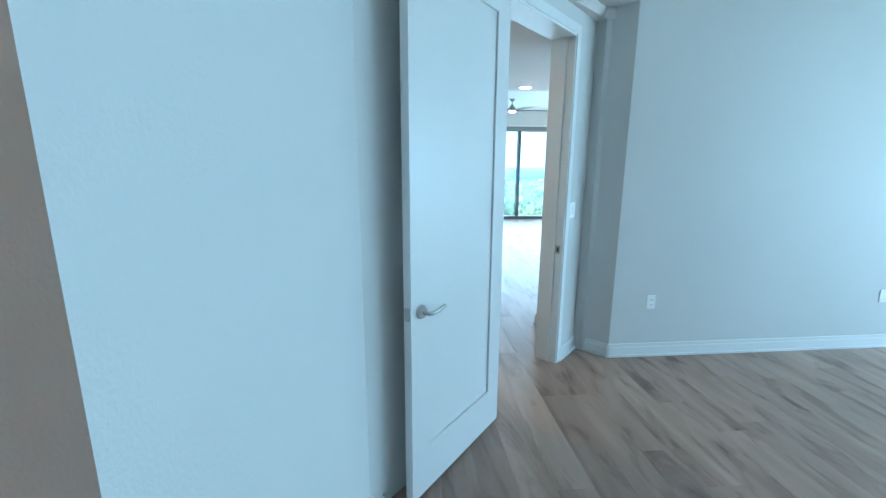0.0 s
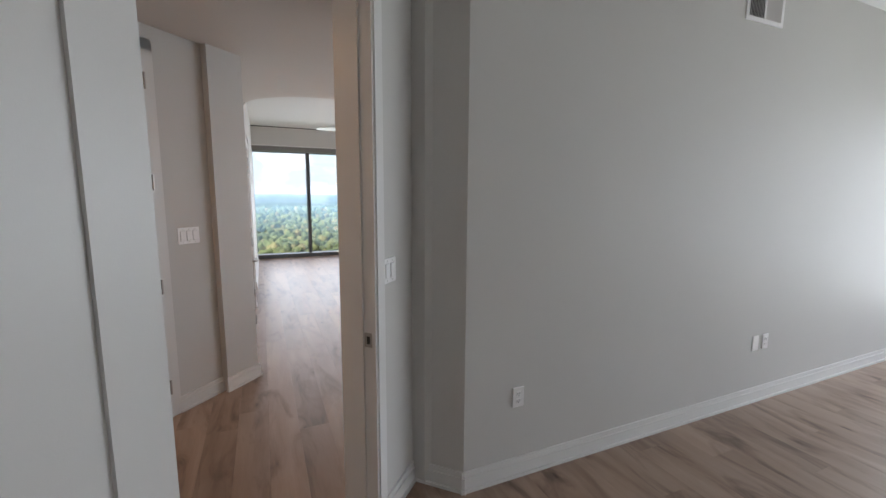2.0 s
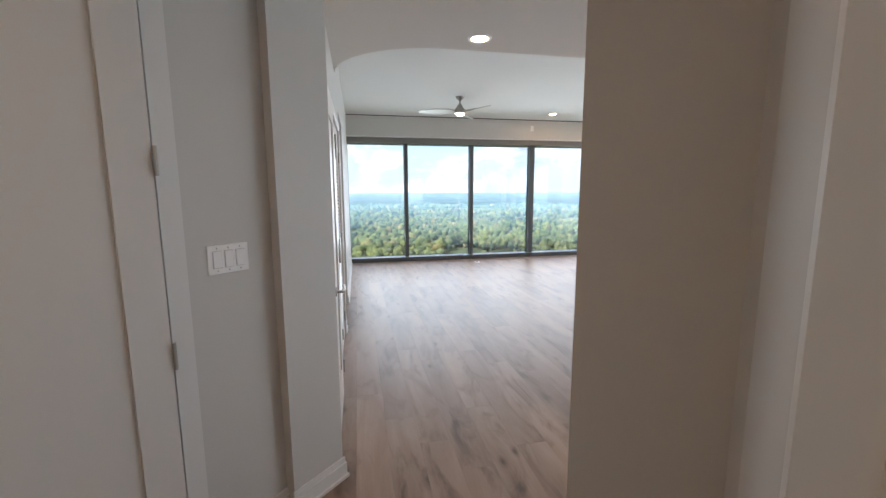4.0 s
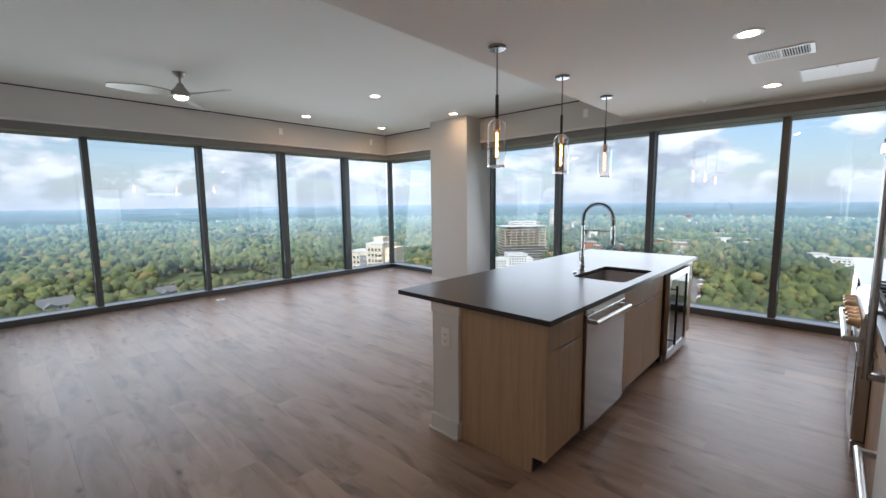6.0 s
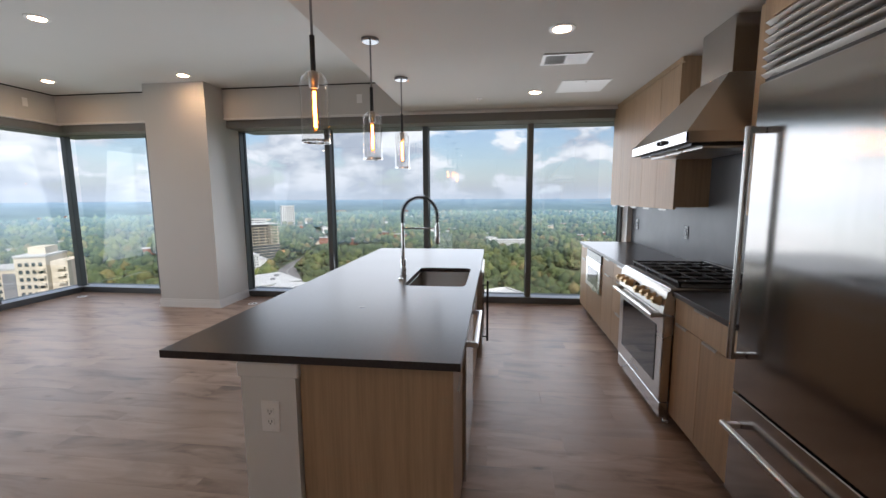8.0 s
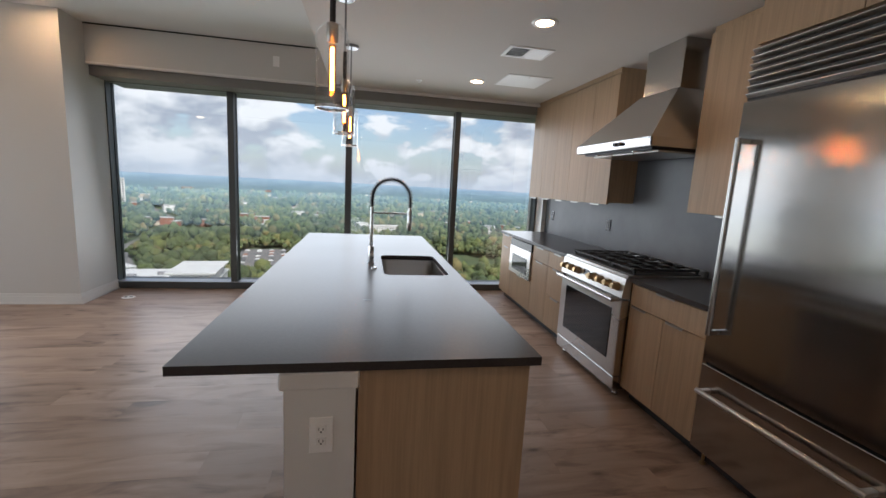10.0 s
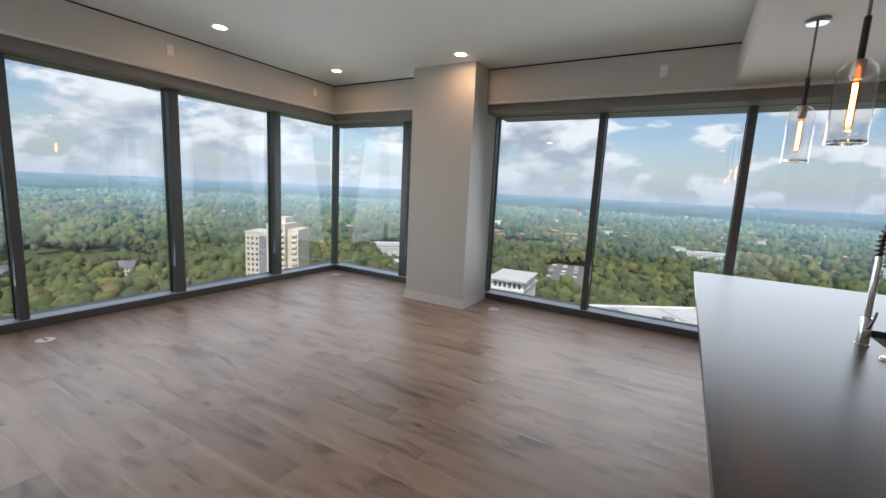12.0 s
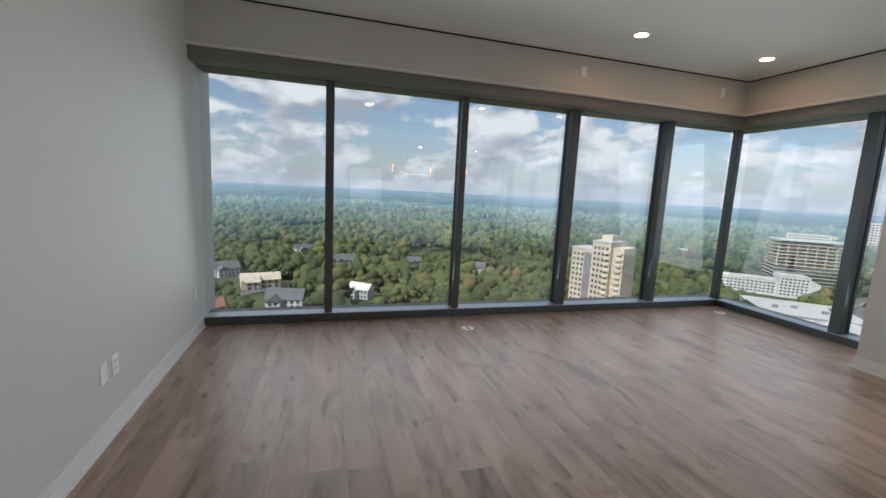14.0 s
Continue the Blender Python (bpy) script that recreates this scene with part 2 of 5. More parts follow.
def emit(name, colour, power):
    m = bpy.data.materials.new(name)
    m.use_nodes = True
    b = m.node_tree.nodes["Principled BSDF"]
    b.inputs["Base Color"].default_value = (*colour, 1)
    b.inputs["Emission Color"].default_value = (*colour, 1)
    b.inputs["Emission Strength"].default_value = power
    return m


LAMP = emit("lamp_diffuser", (1.0, 0.60, 0.32), 62.0)
FILAMENT = emit("bulb_filament", (1.0, 0.40, 0.09), 26.0)
FANLAMP = emit("fan_lamp", (1.0, 0.78, 0.5), 5.0)


def glass(name, tint, gloss, rough=0.0):
    """A thin clear pane: what is behind shows through, Fresnel adds the gloss."""
    m = bpy.data.materials.new(name)
    m.use_nodes = True
    t = m.node_tree
    t.nodes.clear()
    o, mx = t.nodes.new("ShaderNodeOutputMaterial"), t.nodes.new("ShaderNodeMixShader")
    tr, gl, fr = t.nodes.new("ShaderNodeBsdfTransparent"), t.nodes.new("ShaderNodeBsdfGlossy"), t.nodes.new("ShaderNodeLayerWeight")
    pw, ad = t.nodes.new("ShaderNodeMath"), t.nodes.new("ShaderNodeMath")
    pw.operation, ad.operation = "POWER", "MULTIPLY_ADD"
    pw.inputs[1].default_value, ad.inputs[1].default_value, ad.inputs[2].default_value = 5.0, 1.0 - gloss, gloss
    tr.inputs[0].default_value = (*tint, 1)
    gl.inputs["Roughness"].default_value = rough
    fr.inputs[0].default_value = 0.5
    t.links.new(fr.outputs["Facing"], pw.inputs[0]), t.links.new(pw.outputs[0], ad.inputs[0])
    t.links.new(ad.outputs[0], mx.inputs[0]), t.links.new(tr.outputs[0], mx.inputs[1]), t.links.new(gl.outputs[0], mx.inputs[2])
    t.links.new(mx.outputs[0], o.inputs[0])
    return m


PANE = glass("window_glass", (0.94, 0.965, 0.975), 0.09)
LAMPGLASS = glass("pendant_glass", (0.985, 0.98, 0.975), 0.055)
BULBGLASS = glass("amber_bulb_glass", (1.0, 0.74, 0.46), 0.05)

# ---- mesh helpers ----


def bx(bm, x0, x1, y0, y1, z0, z1, m=None):
    vs = [bm.verts.new(p) for p in ((x0, y0, z0), (x1, y0, z0), (x1, y1, z0), (x0, y1, z0), (x0, y0, z1), (x1, y0, z1), (x1, y1, z1), (x0, y1, z1))]
    for f in ((3, 2, 1, 0), (4, 5, 6, 7), (0, 1, 5, 4), (1, 2, 6, 5), (2, 3, 7, 6), (3, 0, 4, 7)):
        bm.faces.new([vs[i] for i in f])
    if m is not None:
        bmesh.ops.transform(bm, matrix=m, verts=vs)
    return vs


def box(x0, x1, y0, y1, z0, z1, bevel=0.0, seg=1):
    bm = bmesh.new()
    bx(bm, min(x0, x1), max(x0, x1), min(y0, y1), max(y0, y1), min(z0, z1), max(z0, z1))
    if bevel:
        bmesh.ops.bevel(bm, geom=bm.edges[:], offset=bevel, segments=seg, affect="EDGES", profile=0.5)
    return bm


def prism(pts, z0, z1, bevel=0.0):
    bm = bmesh.new()
    a = sum(p[0] * q[1] - q[0] * p[1] for p, q in zip(pts, pts[1:] + pts[:1]))
    pts = pts if a > 0 else pts[::-1]
    lo, hi = [bm.verts.new((x, y, z0)) for x, y in pts], [bm.verts.new((x, y, z1)) for x, y in pts]
    bm.faces.new(lo[::-1]), bm.faces.new(hi)
    n = len(pts)
    for i in range(n):
        bm.faces.new((lo[i], lo[(i + 1) % n], hi[(i + 1) % n], hi[i]))
    if bevel:
        bmesh.ops.bevel(bm, geom=bm.edges[:], offset=bevel, segments=1, affect="EDGES")
    return bm


def lathe(profile, seg=24, closed=False):
    """Revolves (radius, z) pairs round the z axis."""
    bm = bmesh.new()
    rings = []
    for r, z in profile:
        if r < 1e-6:
            rings.append([bm.verts.new((0, 0, z))])
        else:
            rings.append([bm.verts.new((r * math.cos(2 * math.pi * i / seg), r * math.sin(2 * math.pi * i / seg), z)) for i in range(seg)])
    for a, b in zip(rings, rings[1:]):
        for i in range(seg):
            j = (i + 1) % seg
            if len(a) == 1 and len(b) > 1:
                bm.faces.new((a[0], b[i], b[j]))
            elif len(b) == 1 and len(a) > 1:
                bm.faces.new((a[i], b[0], a[j]))
            elif len(a) > 1:
                bm.faces.new((a[i], b[i], b[j], a[j]))
    bmesh.ops.recalc_face_normals(bm, faces=bm.faces)
    return bm


def tube(path, r, seg=10):
    """A round bar along a list of points."""
    bm = bmesh.new()
    pts = [Vector(p) for p in path]
    rings = []
    up = Vector((0.12, 0.31, 0.94))
    for i, p in enumerate(pts):
        d = (pts[min(i + 1, len(pts) - 1)] - pts[max(i - 1, 0)]).normalized()
        s = d.cross(up)
        s = s.normalized() if s.length > 1e-3 else Vector((1, 0, 0))
        w = s.cross(d)
        rings.append([bm.verts.new(p + r * (math.cos(2 * math.pi * k / seg) * s + math.sin(2 * math.pi * k / seg) * w)) for k in range(seg)])
    for a, b in zip(rings, rings[1:]):
        for k in range(seg):
            bm.faces.new((a[k], a[(k + 1) % seg], b[(k + 1) % seg], b[k]))
    bm.faces.new(rings[0]), bm.faces.new(rings[-1][::-1])
    bmesh.ops.recalc_face_normals(bm, faces=bm.faces)
    return bm


def moved(bm, m):
    bmesh.ops.transform(bm, matrix=m, verts=bm.verts)
    return bm


def mesh_of(name, bm, material, smooth=None):
    me = bpy.data.meshes.new(name)
    bm.normal_update()
    bm.to_mesh(me)
    bm.free()
    if material:
        me.materials.append(material)
    if smooth:
        for p in me.polygons:
            p.use_smooth = True
        if smooth != "all":
            me.set_sharp_from_angle(angle=radians(smooth))
    return me


def part(name, bm, material, parent=None, label="", smooth=None):
    """Links a bmesh as one mesh object under a thing or a part."""
    ob = new(name, mesh_of(name, bm, material, smooth))
    ob.parent = parent
    return tagged(ob, label)


def thing(name, label, category, group="", m=None):
    ob = new(name)
    ob.empty_display_size = 0.05
    if m is not None:
        ob.matrix_world = m
    return tagged(ob, label, category, group)


def struct(name, bm, material, label, category, smooth=None):
    return tagged(part(name, bm, material, None, "", smooth), label, category, "", "structure")


# plan of the diagonal hall: u runs towards the living room, n towards the bedroom
def un(u, n):
    s = math.sqrt(0.5)
    return ((n - u) * s, (n + u) * s)


def quad(u0, u1, n0, n1):
    return [un(u0, n0), un(u1, n0), un(u1, n1), un(u0, n1)]


DIAG = pose(0, 0, 0, 0, 0, 135)   # local x along u, local y along -n
H_LOW, H_HIGH = 2.62, 3.0
WX0, WY1 = 0.22, -0.20            # front of the window curbs, walls A and B
LY = -6.79                        # living room's south wall

# ---- the shell ----
floor = struct("floor", box(-0.3, 13.6, -9.2, 0.3, -0.25, -0.006), JOINT, "oak-look plank floor through all rooms", "floor")

# ceilings
FILLET = [(4.80 + 0.87 * math.cos(a), -5.92 + 0.87 * math.sin(a)) for a in (radians(-90 + 9 * i) for i in range(11))]
struct("ceiling_kitchen", prism([(5.67, -0.5), (8.74, -0.5), (8.74, -5.93), un(-12.4, 1.83), un(-12.4, -0.1), (6.7, LY - 0.13), (4.0, LY - 0.13), (4.0, LY + 0.001)] + FILLET[:1] + FILLET[1:], H_LOW, 2.96), CEIL_SHADED, "lowered matte white ceiling with a rounded corner, tinted for warm shade", "ceiling")
struct("ceiling_living", box(-0.3, 6.2, -7.3, 0.35, H_HIGH, 3.2), CEIL, "matte white living room ceiling", "ceiling")
struct("ceiling_bedroom", box(8.70, 13.6, -9.3, 0.35, H_HIGH + 0.02, 3.2), CEIL, "matte white bedroom ceiling", "ceiling")
# unseen slab, added to keep sunlight out from above
struct("roof_slab", box(-0.6, 14.0, -9.6, 0.4, 3.21, 3.5), CEIL, "unseen slab above the ceilings, added to block the sun", "ceiling")

# living room, south side: wall end, opening, louvred closet, door
DA0, DA1, LV0, LV1, OP0, OP1 = 5.98, 6.72, 4.66, 5.84, 3.36, 4.40
for i, (x0, x1, z0, z1) in enumerate([(-0.3, OP0, 0, 3.0), (OP0, OP1, 2.36, 3.0), (OP1, LV0, 0, 3.0), (LV0, LV1, 2.12, 3.0), (LV1, DA0, 0, 3.0), (DA0, DA1, 2.12, 2.96), (DA1, 6.9, 0, 2.96)]):
    struct(f"wall_south_{i + 1}", box(x0, x1, LY - 0.13, LY, z0, z1), WALL, "warm white painted living room wall", "wall")
struct("wall_passage", box(3.0, 4.8, -8.4, -8.3, 0, 3.0), WALL, "plain wall of the side passage", "wall")
struct("wall_passage_side", box(3.1, 3.2, -8.3, LY - 0.13, 0, 3.0), WALL, "plain wall of the side passage", "wall")
struct("wall_passage_end", box(4.62, 4.72, -8.3, LY - 0.13, 0, 3.0), WALL, "plain wall of the side passage", "wall")
struct("wall_closet_back", box(4.72, 6.8, -7.6, -7.5, 0, 3.0), WALL, "plain back wall of the closets", "wall")

# diagonal hall, closet side
PN, SN = 0.115, 0.06
HD0, HD1 = -11.26, -10.40
struct("wall_pilaster", prism(quad(-9.95, -9.645, -0.1, PN), 0, 2.9), WALL, "painted wall pilaster at the hall's mouth", "wall")
struct("wall_hall_switch", prism(quad(HD1 + 0.03, -9.95, -0.1, SN), 0, 2.9), WALL, "painted hall wall beside the closet door", "wall")
struct("wall_hall_head", prism(quad(HD0 - 0.03, HD1 + 0.03, -0.1, SN), 2.47, 2.9), WALL, "painted wall above the hall door", "wall")
struct("wall_hall_back", prism(quad(-12.4, HD0 - 0.03, -0.1, SN), 0, 2.9), WALL, "painted hall wall", "wall")
struct("wall_hall_end", prism(quad(-12.52, -12.4, -0.1, 1.9), 0, 2.9), WALL, "painted end wall of the hall", "wall")
struct("wall_hall_closet", prism(quad(HD0 - 0.1, HD1 + 0.1, -0.3, -0.2), 0, 2.9), WALL, "plain closet wall behind the hall door", "wall")
# kitchen side of the hall, up to the refrigerator
PE, PU = -9.735, -10.04
struct("wall_pillar", prism([un(PU, 1.415), un(PE, 1.415), (7.885, -4.96), (8.74, -4.96), (8.74, -5.80), un(-10.31, 1.83), un(PU, 1.75)], 0, 2.9), WALL, "painted wall end between hall and refrigerator", "wall")
# bedroom door wall
JS, JH = -10.69, -11.65
struct("wall_door_strike", prism([un(JS, 1.75), un(-10.31, 1.75), (8.62, -5.93), un(-10.31, 1.915), un(JS, 1.915)], 0, 3.0), WALL, "painted wall beside the bedroom door", "wall")
struct("wall_door_head", prism(quad(JH, JS, 1.75, 1.915), 2.46, 3.0), WALL, "painted wall above the bedroom door", "wall")
struct("wall_door_hinge", prism(quad(-12.7, JH, 1.75, 1.915), 0, 3.0), WALL, "painted wall behind the open bedroom door", "wall")
struct("wall_niche", prism([un(-10.31, 1.83), un(-10.31, 2.207), (8.85, -5.60), (8.72, -5.60), (8.72, -5.9)], 0, 3.0), WALL, "painted return of the bedroom wall", "wall")
struct("wall_niche_soffit", prism(quad(-12.3, -10.31, 1.90, 2.207), 2.70, 3.02), WALL, "painted bulkhead over the bedroom door", "wall")
# bedroom
struct("wall_party", box(8.62, 8.85, -5.62, 0.30, 0, 3.05), WALL, "painted wall between kitchen and bedroom", "wall")
struct("wall_bedroom_south", box(10.10, 11.689, -7.75, -7.575, 0, 3.05), WALL, "painted bedroom wall", "wall")
struct("wall_bath_head", box(11.689, 12.6, -7.75, -7.60, 2.44, 3.05), WALL, "painted wall above the bathroom opening", "wall")
# this end piece and the east wall are unseen, added against outside light
struct("wall_bedroom_south_end", box(12.6, 13.5, -7.75, -7.60, 0, 3.05), WALL, "painted bedroom wall", "wall")
struct("wall_bedroom_east", box(13.4, 13.55, -9.2, 0.30, 0, 3.05), WALL, "painted bedroom wall", "wall")
struct("wall_bath", box(10.2, 13.5, -9.2, -9.1, 0, 3.05), BATH_LAMPLIT, "bathroom wall with warm lamp light in its brown", "wall")
struct("wall_bath_side", box(11.3, 11.4, -9.1, -7.75, 0, 3.05), BATH_LAMPLIT, "bathroom wall with warm lamp light in its brown", "wall")
# unseen wall behind the path, added: closes side passage and hall to outside light
struct("wall_outer_south", box(-0.3, 13.6, -9.4, -9.25, 0, 3.2), WALL, "unseen plain wall added to close the rooms", "wall")

# column in the window corner
struct("column", box(2.215, 3.095, -0.865, -0.05, 0, H_HIGH), WALL, "square painted structural column", "column")

# ---- window walls ----
HEAD, CURB = 2.48, 0.085
FA, FB = 0.46, -0.50     # faces of the shade pockets


def pocket(name, x0, x1, y0, y1, face):
    """Painted shade pocket above the glass: trim lip, cassette, black strip as shadow gap."""
    t = thing(name, "painted window pocket with a shade cassette and black shadow strip", "window pocket")
    tagged(t, kind="structure")
    part("fascia", box(x0, x1, y0, y1, 2.585, H_HIGH + 0.06), WALL, t)
    if face == "x":
        part("trim_lip", box(x1 - 0.03, x1 + 0.014, y0, y1 - 0.01, 2.575, 2.600, 0.004), TRIM, t)
        part("cassette", box(x0 + 0.02, x1 - 0.05, y0, y1 - 0.01, 2.475, 2.58), SHADE, t, "grey roller shade cassette")
        part("shadow_strip", box(x1 - 0.01, x1 + 0.003, y0, y1, 2.985, 3.001), DARK, t)
    else:
        part("trim_lip", box(x0, x1, y0 - 0.014, y0 + 0.03, 2.575, 2.600, 0.004), TRIM, t)
        part("cassette", box(x0, x1, y0 + 0.05, y1 - 0.02, 2.475, 2.58), SHADE, t, "grey roller shade cassette")
        part("shadow_strip", box(x0, x1, y0 - 0.003, y0 + 0.01, 2.985, 3.001), DARK, t)
    return t


pocket("window_pocket_west", -0.12, FA, LY, 0.25, "x")
pocket("window_pocket_north", FA, 2.213, FB, 0.25, "y")
pocket("window_pocket_kitchen", 3.097, 8.62, FB, 0.25, "y")
pocket("window_pocket_bedroom", 8.85, 13.4, FB, 0.25, "y")


def curtain_wall(name, origin, along, inward, length, mullions, wide=(), head=HEAD + 0.06):
    """Curb, head, mullions and panes of one glazed wall. along and inward are unit vectors in plan."""
    o, a, n = Vector((*origin, 0)), Vector((*along, 0)), Vector((*inward, 0))
    m = Matrix((( a.x, n.x, 0, o.x), (a.y, n.y, 0, o.y), (0, 0, 1, 0), (0, 0, 0, 1)))
    flip = m.to_3x3().determinant() < 0

    def put(nm, bm, mat, lab=""):
        moved(bm, m)
        if flip:
            bmesh.ops.reverse_faces(bm, faces=bm.faces)
        return part(nm, bm, mat, t, lab)

    t = thing(name, "floor-to-ceiling window wall in grey aluminium frames", "window wall")
    tagged(t, kind="structure")
    put("window_curb", box(0, length, -0.22, 0, 0, CURB, 0.004), ALU)
    put("window_sill", box(0, length, -0.17, -0.006, CURB - 0.002, CURB + 0.006), SILL_LIT)
    put("window_head", box(0, length, -0.20, -0.03, head - 0.07, head + 0.1, 0.003), ALU)
    put("spandrel", box(-0.2, length + 0.2, -0.34, -0.225, -3.4, CURB - 0.01), ALU)
    edges = sorted(mullions)
    for s in edges:
        if s == 0.0 or s > length - 0.01:
            continue
        w = 0.055 if s in wide else 0.037
        put("mullion", box(s - w, s + w, -0.185, -0.018, CURB, head - 0.06, 0.003), ALU)
        put("gasket", box(s - w - 0.006, s + w + 0.006, -0.150, -0.118, CURB, head - 0.06), BLACK)
    for s0, s1 in zip(edges, edges[1:]):
        pane = put("pane", box(s0 + 0.04, s1 - 0.04, -0.140, -0.132, CURB - 0.01, head - 0.05), PANE, "clear window glass")
        pane.visible_shadow = False
    return t


# west wall: mullions counted from the corner towards the living room's south wall
curtain_wall("window_wall_west", (WX0, WY1 + 0.02), (0, -1), (1, 0), 6.61, [0.0, 1.177, 2.58, 3.978, 5.41, 6.65], (1.177, 2.58))
curtain_wall("window_wall_north", (WX0 - 0.02, WY1), (1, 0), (0, -1), 2.2, [0.0, 1.43, 2.2], (1.43,))
curtain_wall("window_wall_kitchen", (2.9, WY1), (1, 0), (0, -1), 5.75, [0.17, 1.545, 2.975, 4.42, 5.66])
curtain_wall("window_wall_bedroom", (8.85, WY1), (1, 0), (0, -1), 4.55, [0.03, 1.5, 3.0, 4.5])
struct("wall_window_jamb", box(8.55, 8.62, -0.39, -0.0, 0, 2.50), TRIM, "white window return beside the kitchen wall", "trim")
# corner post
struct("corner_post", box(0.03, 0.12, -0.12, -0.03, 0, 2.6, 0.004), ALU, "grey aluminium corner post", "window post")

# ---- baseboards ----


def baseboard(pts, h=0.112, d=0.016, name="baseboard"):
    """A moulded skirting along plan points, the room on the left of the way."""
    bm = bmesh.new()
    for (ax, ay), (bx_, by) in zip(pts, pts[1:]):
        v = Vector((bx_ - ax, by - ay, 0))
        L = v.length
        m = Matrix.Translation((ax, ay, 0)) @ Matrix.Rotation(math.atan2(v.y, v.x), 4, "Z")
        bx(bm, -d * 0.9, L + d * 0.9, 0.0, d, 0, h - 0.03, m)
        bx(bm, -d * 0.6, L + d * 0.6, 0.0, d * 0.62, h - 0.03, h, m)
        bx(bm, -d * 1.3, L + d * 1.3, 0.0, d + 0.011, 0, 0.017, m)
    return struct(name, bm, TRIM, "white moulded wooden baseboard", "baseboard")


baseboard([(0.0, LY), (OP0, LY)])
baseboard([(OP1, LY), (LV0 - 0.07, LY)])
baseboard([(OP0, LY), (OP0, LY - 0.13)])
baseboard([un(-9.645, PN), un(-9.95, PN)])
baseboard([un(-9.95, SN), un(HD1 + 0.10, SN)])
baseboard([un(PU, 1.415), un(PE, 1.415)])
baseboard([un(PU, 1.74), un(PU, 1.415)])
baseboard([un(-10.31, 1.915), un(JS + 0.05, 1.915)])
baseboard([un(-10.31, 2.207), un(-10.31, 1.915)])
baseboard([(8.85, 0.0), (8.85, -5.733)])
baseboard([un(JH - 0.10, 1.915), un(-12.3, 1.915)])
baseboard([(10.27, -7.575), (11.60, -7.575)])
baseboard([(2.215, -0.865), (2.215, -0.05)])
baseboard([(3.095, -0.865), (2.215, -0.865)])
baseboard([(3.095, -0.05), (3.095, -0.865)])

# ---- doors ----


def lever(parent, m, side=1):
    """Lever handle on a round rose; the lever points along local x * side, the door face is local y = 0, outwards -y."""
    rose = moved(lathe([(0, 0.018), (0.026, 0.016), (0.031, 0.006), (0.031, 0.0), (0, 0.0)], 24), m @ pose(0, 0, 0, 90))
    h = part("door_handle", rose, NICKEL, parent, "brushed nickel lever handle", 40)
    part("lever", moved(tube([(0, -0.01, 0), (0, -0.045, 0), (0.012 * side, -0.055, 0), (0.05 * side, -0.056, 0.002), (0.115 * side, -0.05, 0.006)], 0.0085, 10), m), NICKEL, h, "", 40)
    return h


def panel_door(bm_w, h, t=0.04, stile=0.125):
    """A one-panel shaker leaf from x 0 to w, y -t..0, z 0..h; the panel sunk on both faces."""
    bm = bmesh.new()
    w = bm_w
    rail = 0.24
    bx(bm, 0, stile, -t, 0, 0, h), bx(bm, w - stile, w, -t, 0, 0, h)
    bx(bm, stile, w - stile, -t, 0, 0, rail), bx(bm, stile, w - stile, -t, 0, h - stile, h)
    bx(bm, stile, w - stile, -t + 0.011, -0.011, rail, h - stile)
    return bm


# bedroom door, opened flat against its wall
hx, hy = un(JH + 0.0, 1.925)
leaf_m = Matrix.Translation((hx, hy, 0.012)) @ Matrix.Rotation(radians(-40.5), 4, "Z") @ Matrix.Translation((0, 0.042, 0))
bed_door = tagged(thing("door_1", "open white one-panel bedroom door with nickel lever", "door"), kind="structure")
leaf = part("leaf", moved(panel_door(0.825, 2.42), leaf_m), DOOR, bed_door)
lever(bed_door, leaf_m @ Matrix.Translation((0.76, 0.001, 0.93)) @ pose(0, 0, 0, 0, 0, 180), 1)
lever(bed_door, leaf_m @ Matrix.Translation((0.76, -0.041, 0.93)), -1)
part("latch_plate", moved(box(0.823, 0.8275, -0.033, -0.007, 0.90, 0.96), leaf_m), NICKEL, bed_door)
for z in (0.25, 0.95, 1.6, 2.2):
    part("hinge", moved(tube([(0.0, -0.05, z - 0.05), (0.0, -0.05, z + 0.05)], 0.007, 8), leaf_m), NICKEL, bed_door)
stop = thing("door_stop", "small nickel door stop on the baseboard", "door stop")
sx, sy = un(-12.56, 1.93)
part("stop_rod", tube([(sx, sy, 0.07), (sx + 0.05, sy + 0.05, 0.07)], 0.008, 8), NICKEL, stop)
part("stop_tip", tube([(sx + 0.05, sy + 0.05, 0.07), (sx + 0.062, sy + 0.062, 0.07)], 0.013, 10), BLACK, stop)

# lined bedroom door opening
fr = tagged(thing("door_frame_1", "white painted bedroom door lining and casing", "door frame"), kind="structure")
part("jamb", prism(quad(JS - 0.018, JS + 0.002, 1.742, 1.923), 0, 2.46), TRIM, fr)
part("stop_bead", prism(quad(JS - 0.030, JS - 0.018, 1.785, 1.865), 0, 2.45), TRIM, fr)
part("jamb", prism(quad(JH - 0.002, JH + 0.018, 1.742, 1.923), 0, 2.46), TRIM, fr)
part("head", prism(quad(JH, JS, 1.742, 1.923), 2.44, 2.462), TRIM, fr)
part("casing", prism(quad(JS - 0.005, JS + 0.055, 1.915, 1.931), 0, 2.50), TRIM, fr)
part("casing", prism(quad(JH - 0.055, JH + 0.005, 1.915, 1.931), 0, 2.50), TRIM, fr)
part("casing", prism(quad(JH - 0.055, JS + 0.055, 1.915, 1.931), 2.455, 2.515), TRIM, fr)
strike = part("strike_plate", prism(quad(JS - 0.0215, JS - 0.018, 1.868, 1.905), 0.90, 0.965), NICKEL, fr, "nickel strike plate")
part("strike_hole", prism(quad(JS - 0.0225, JS - 0.0205, 1.88, 1.896), 0.915, 0.95), BLACK, strike)

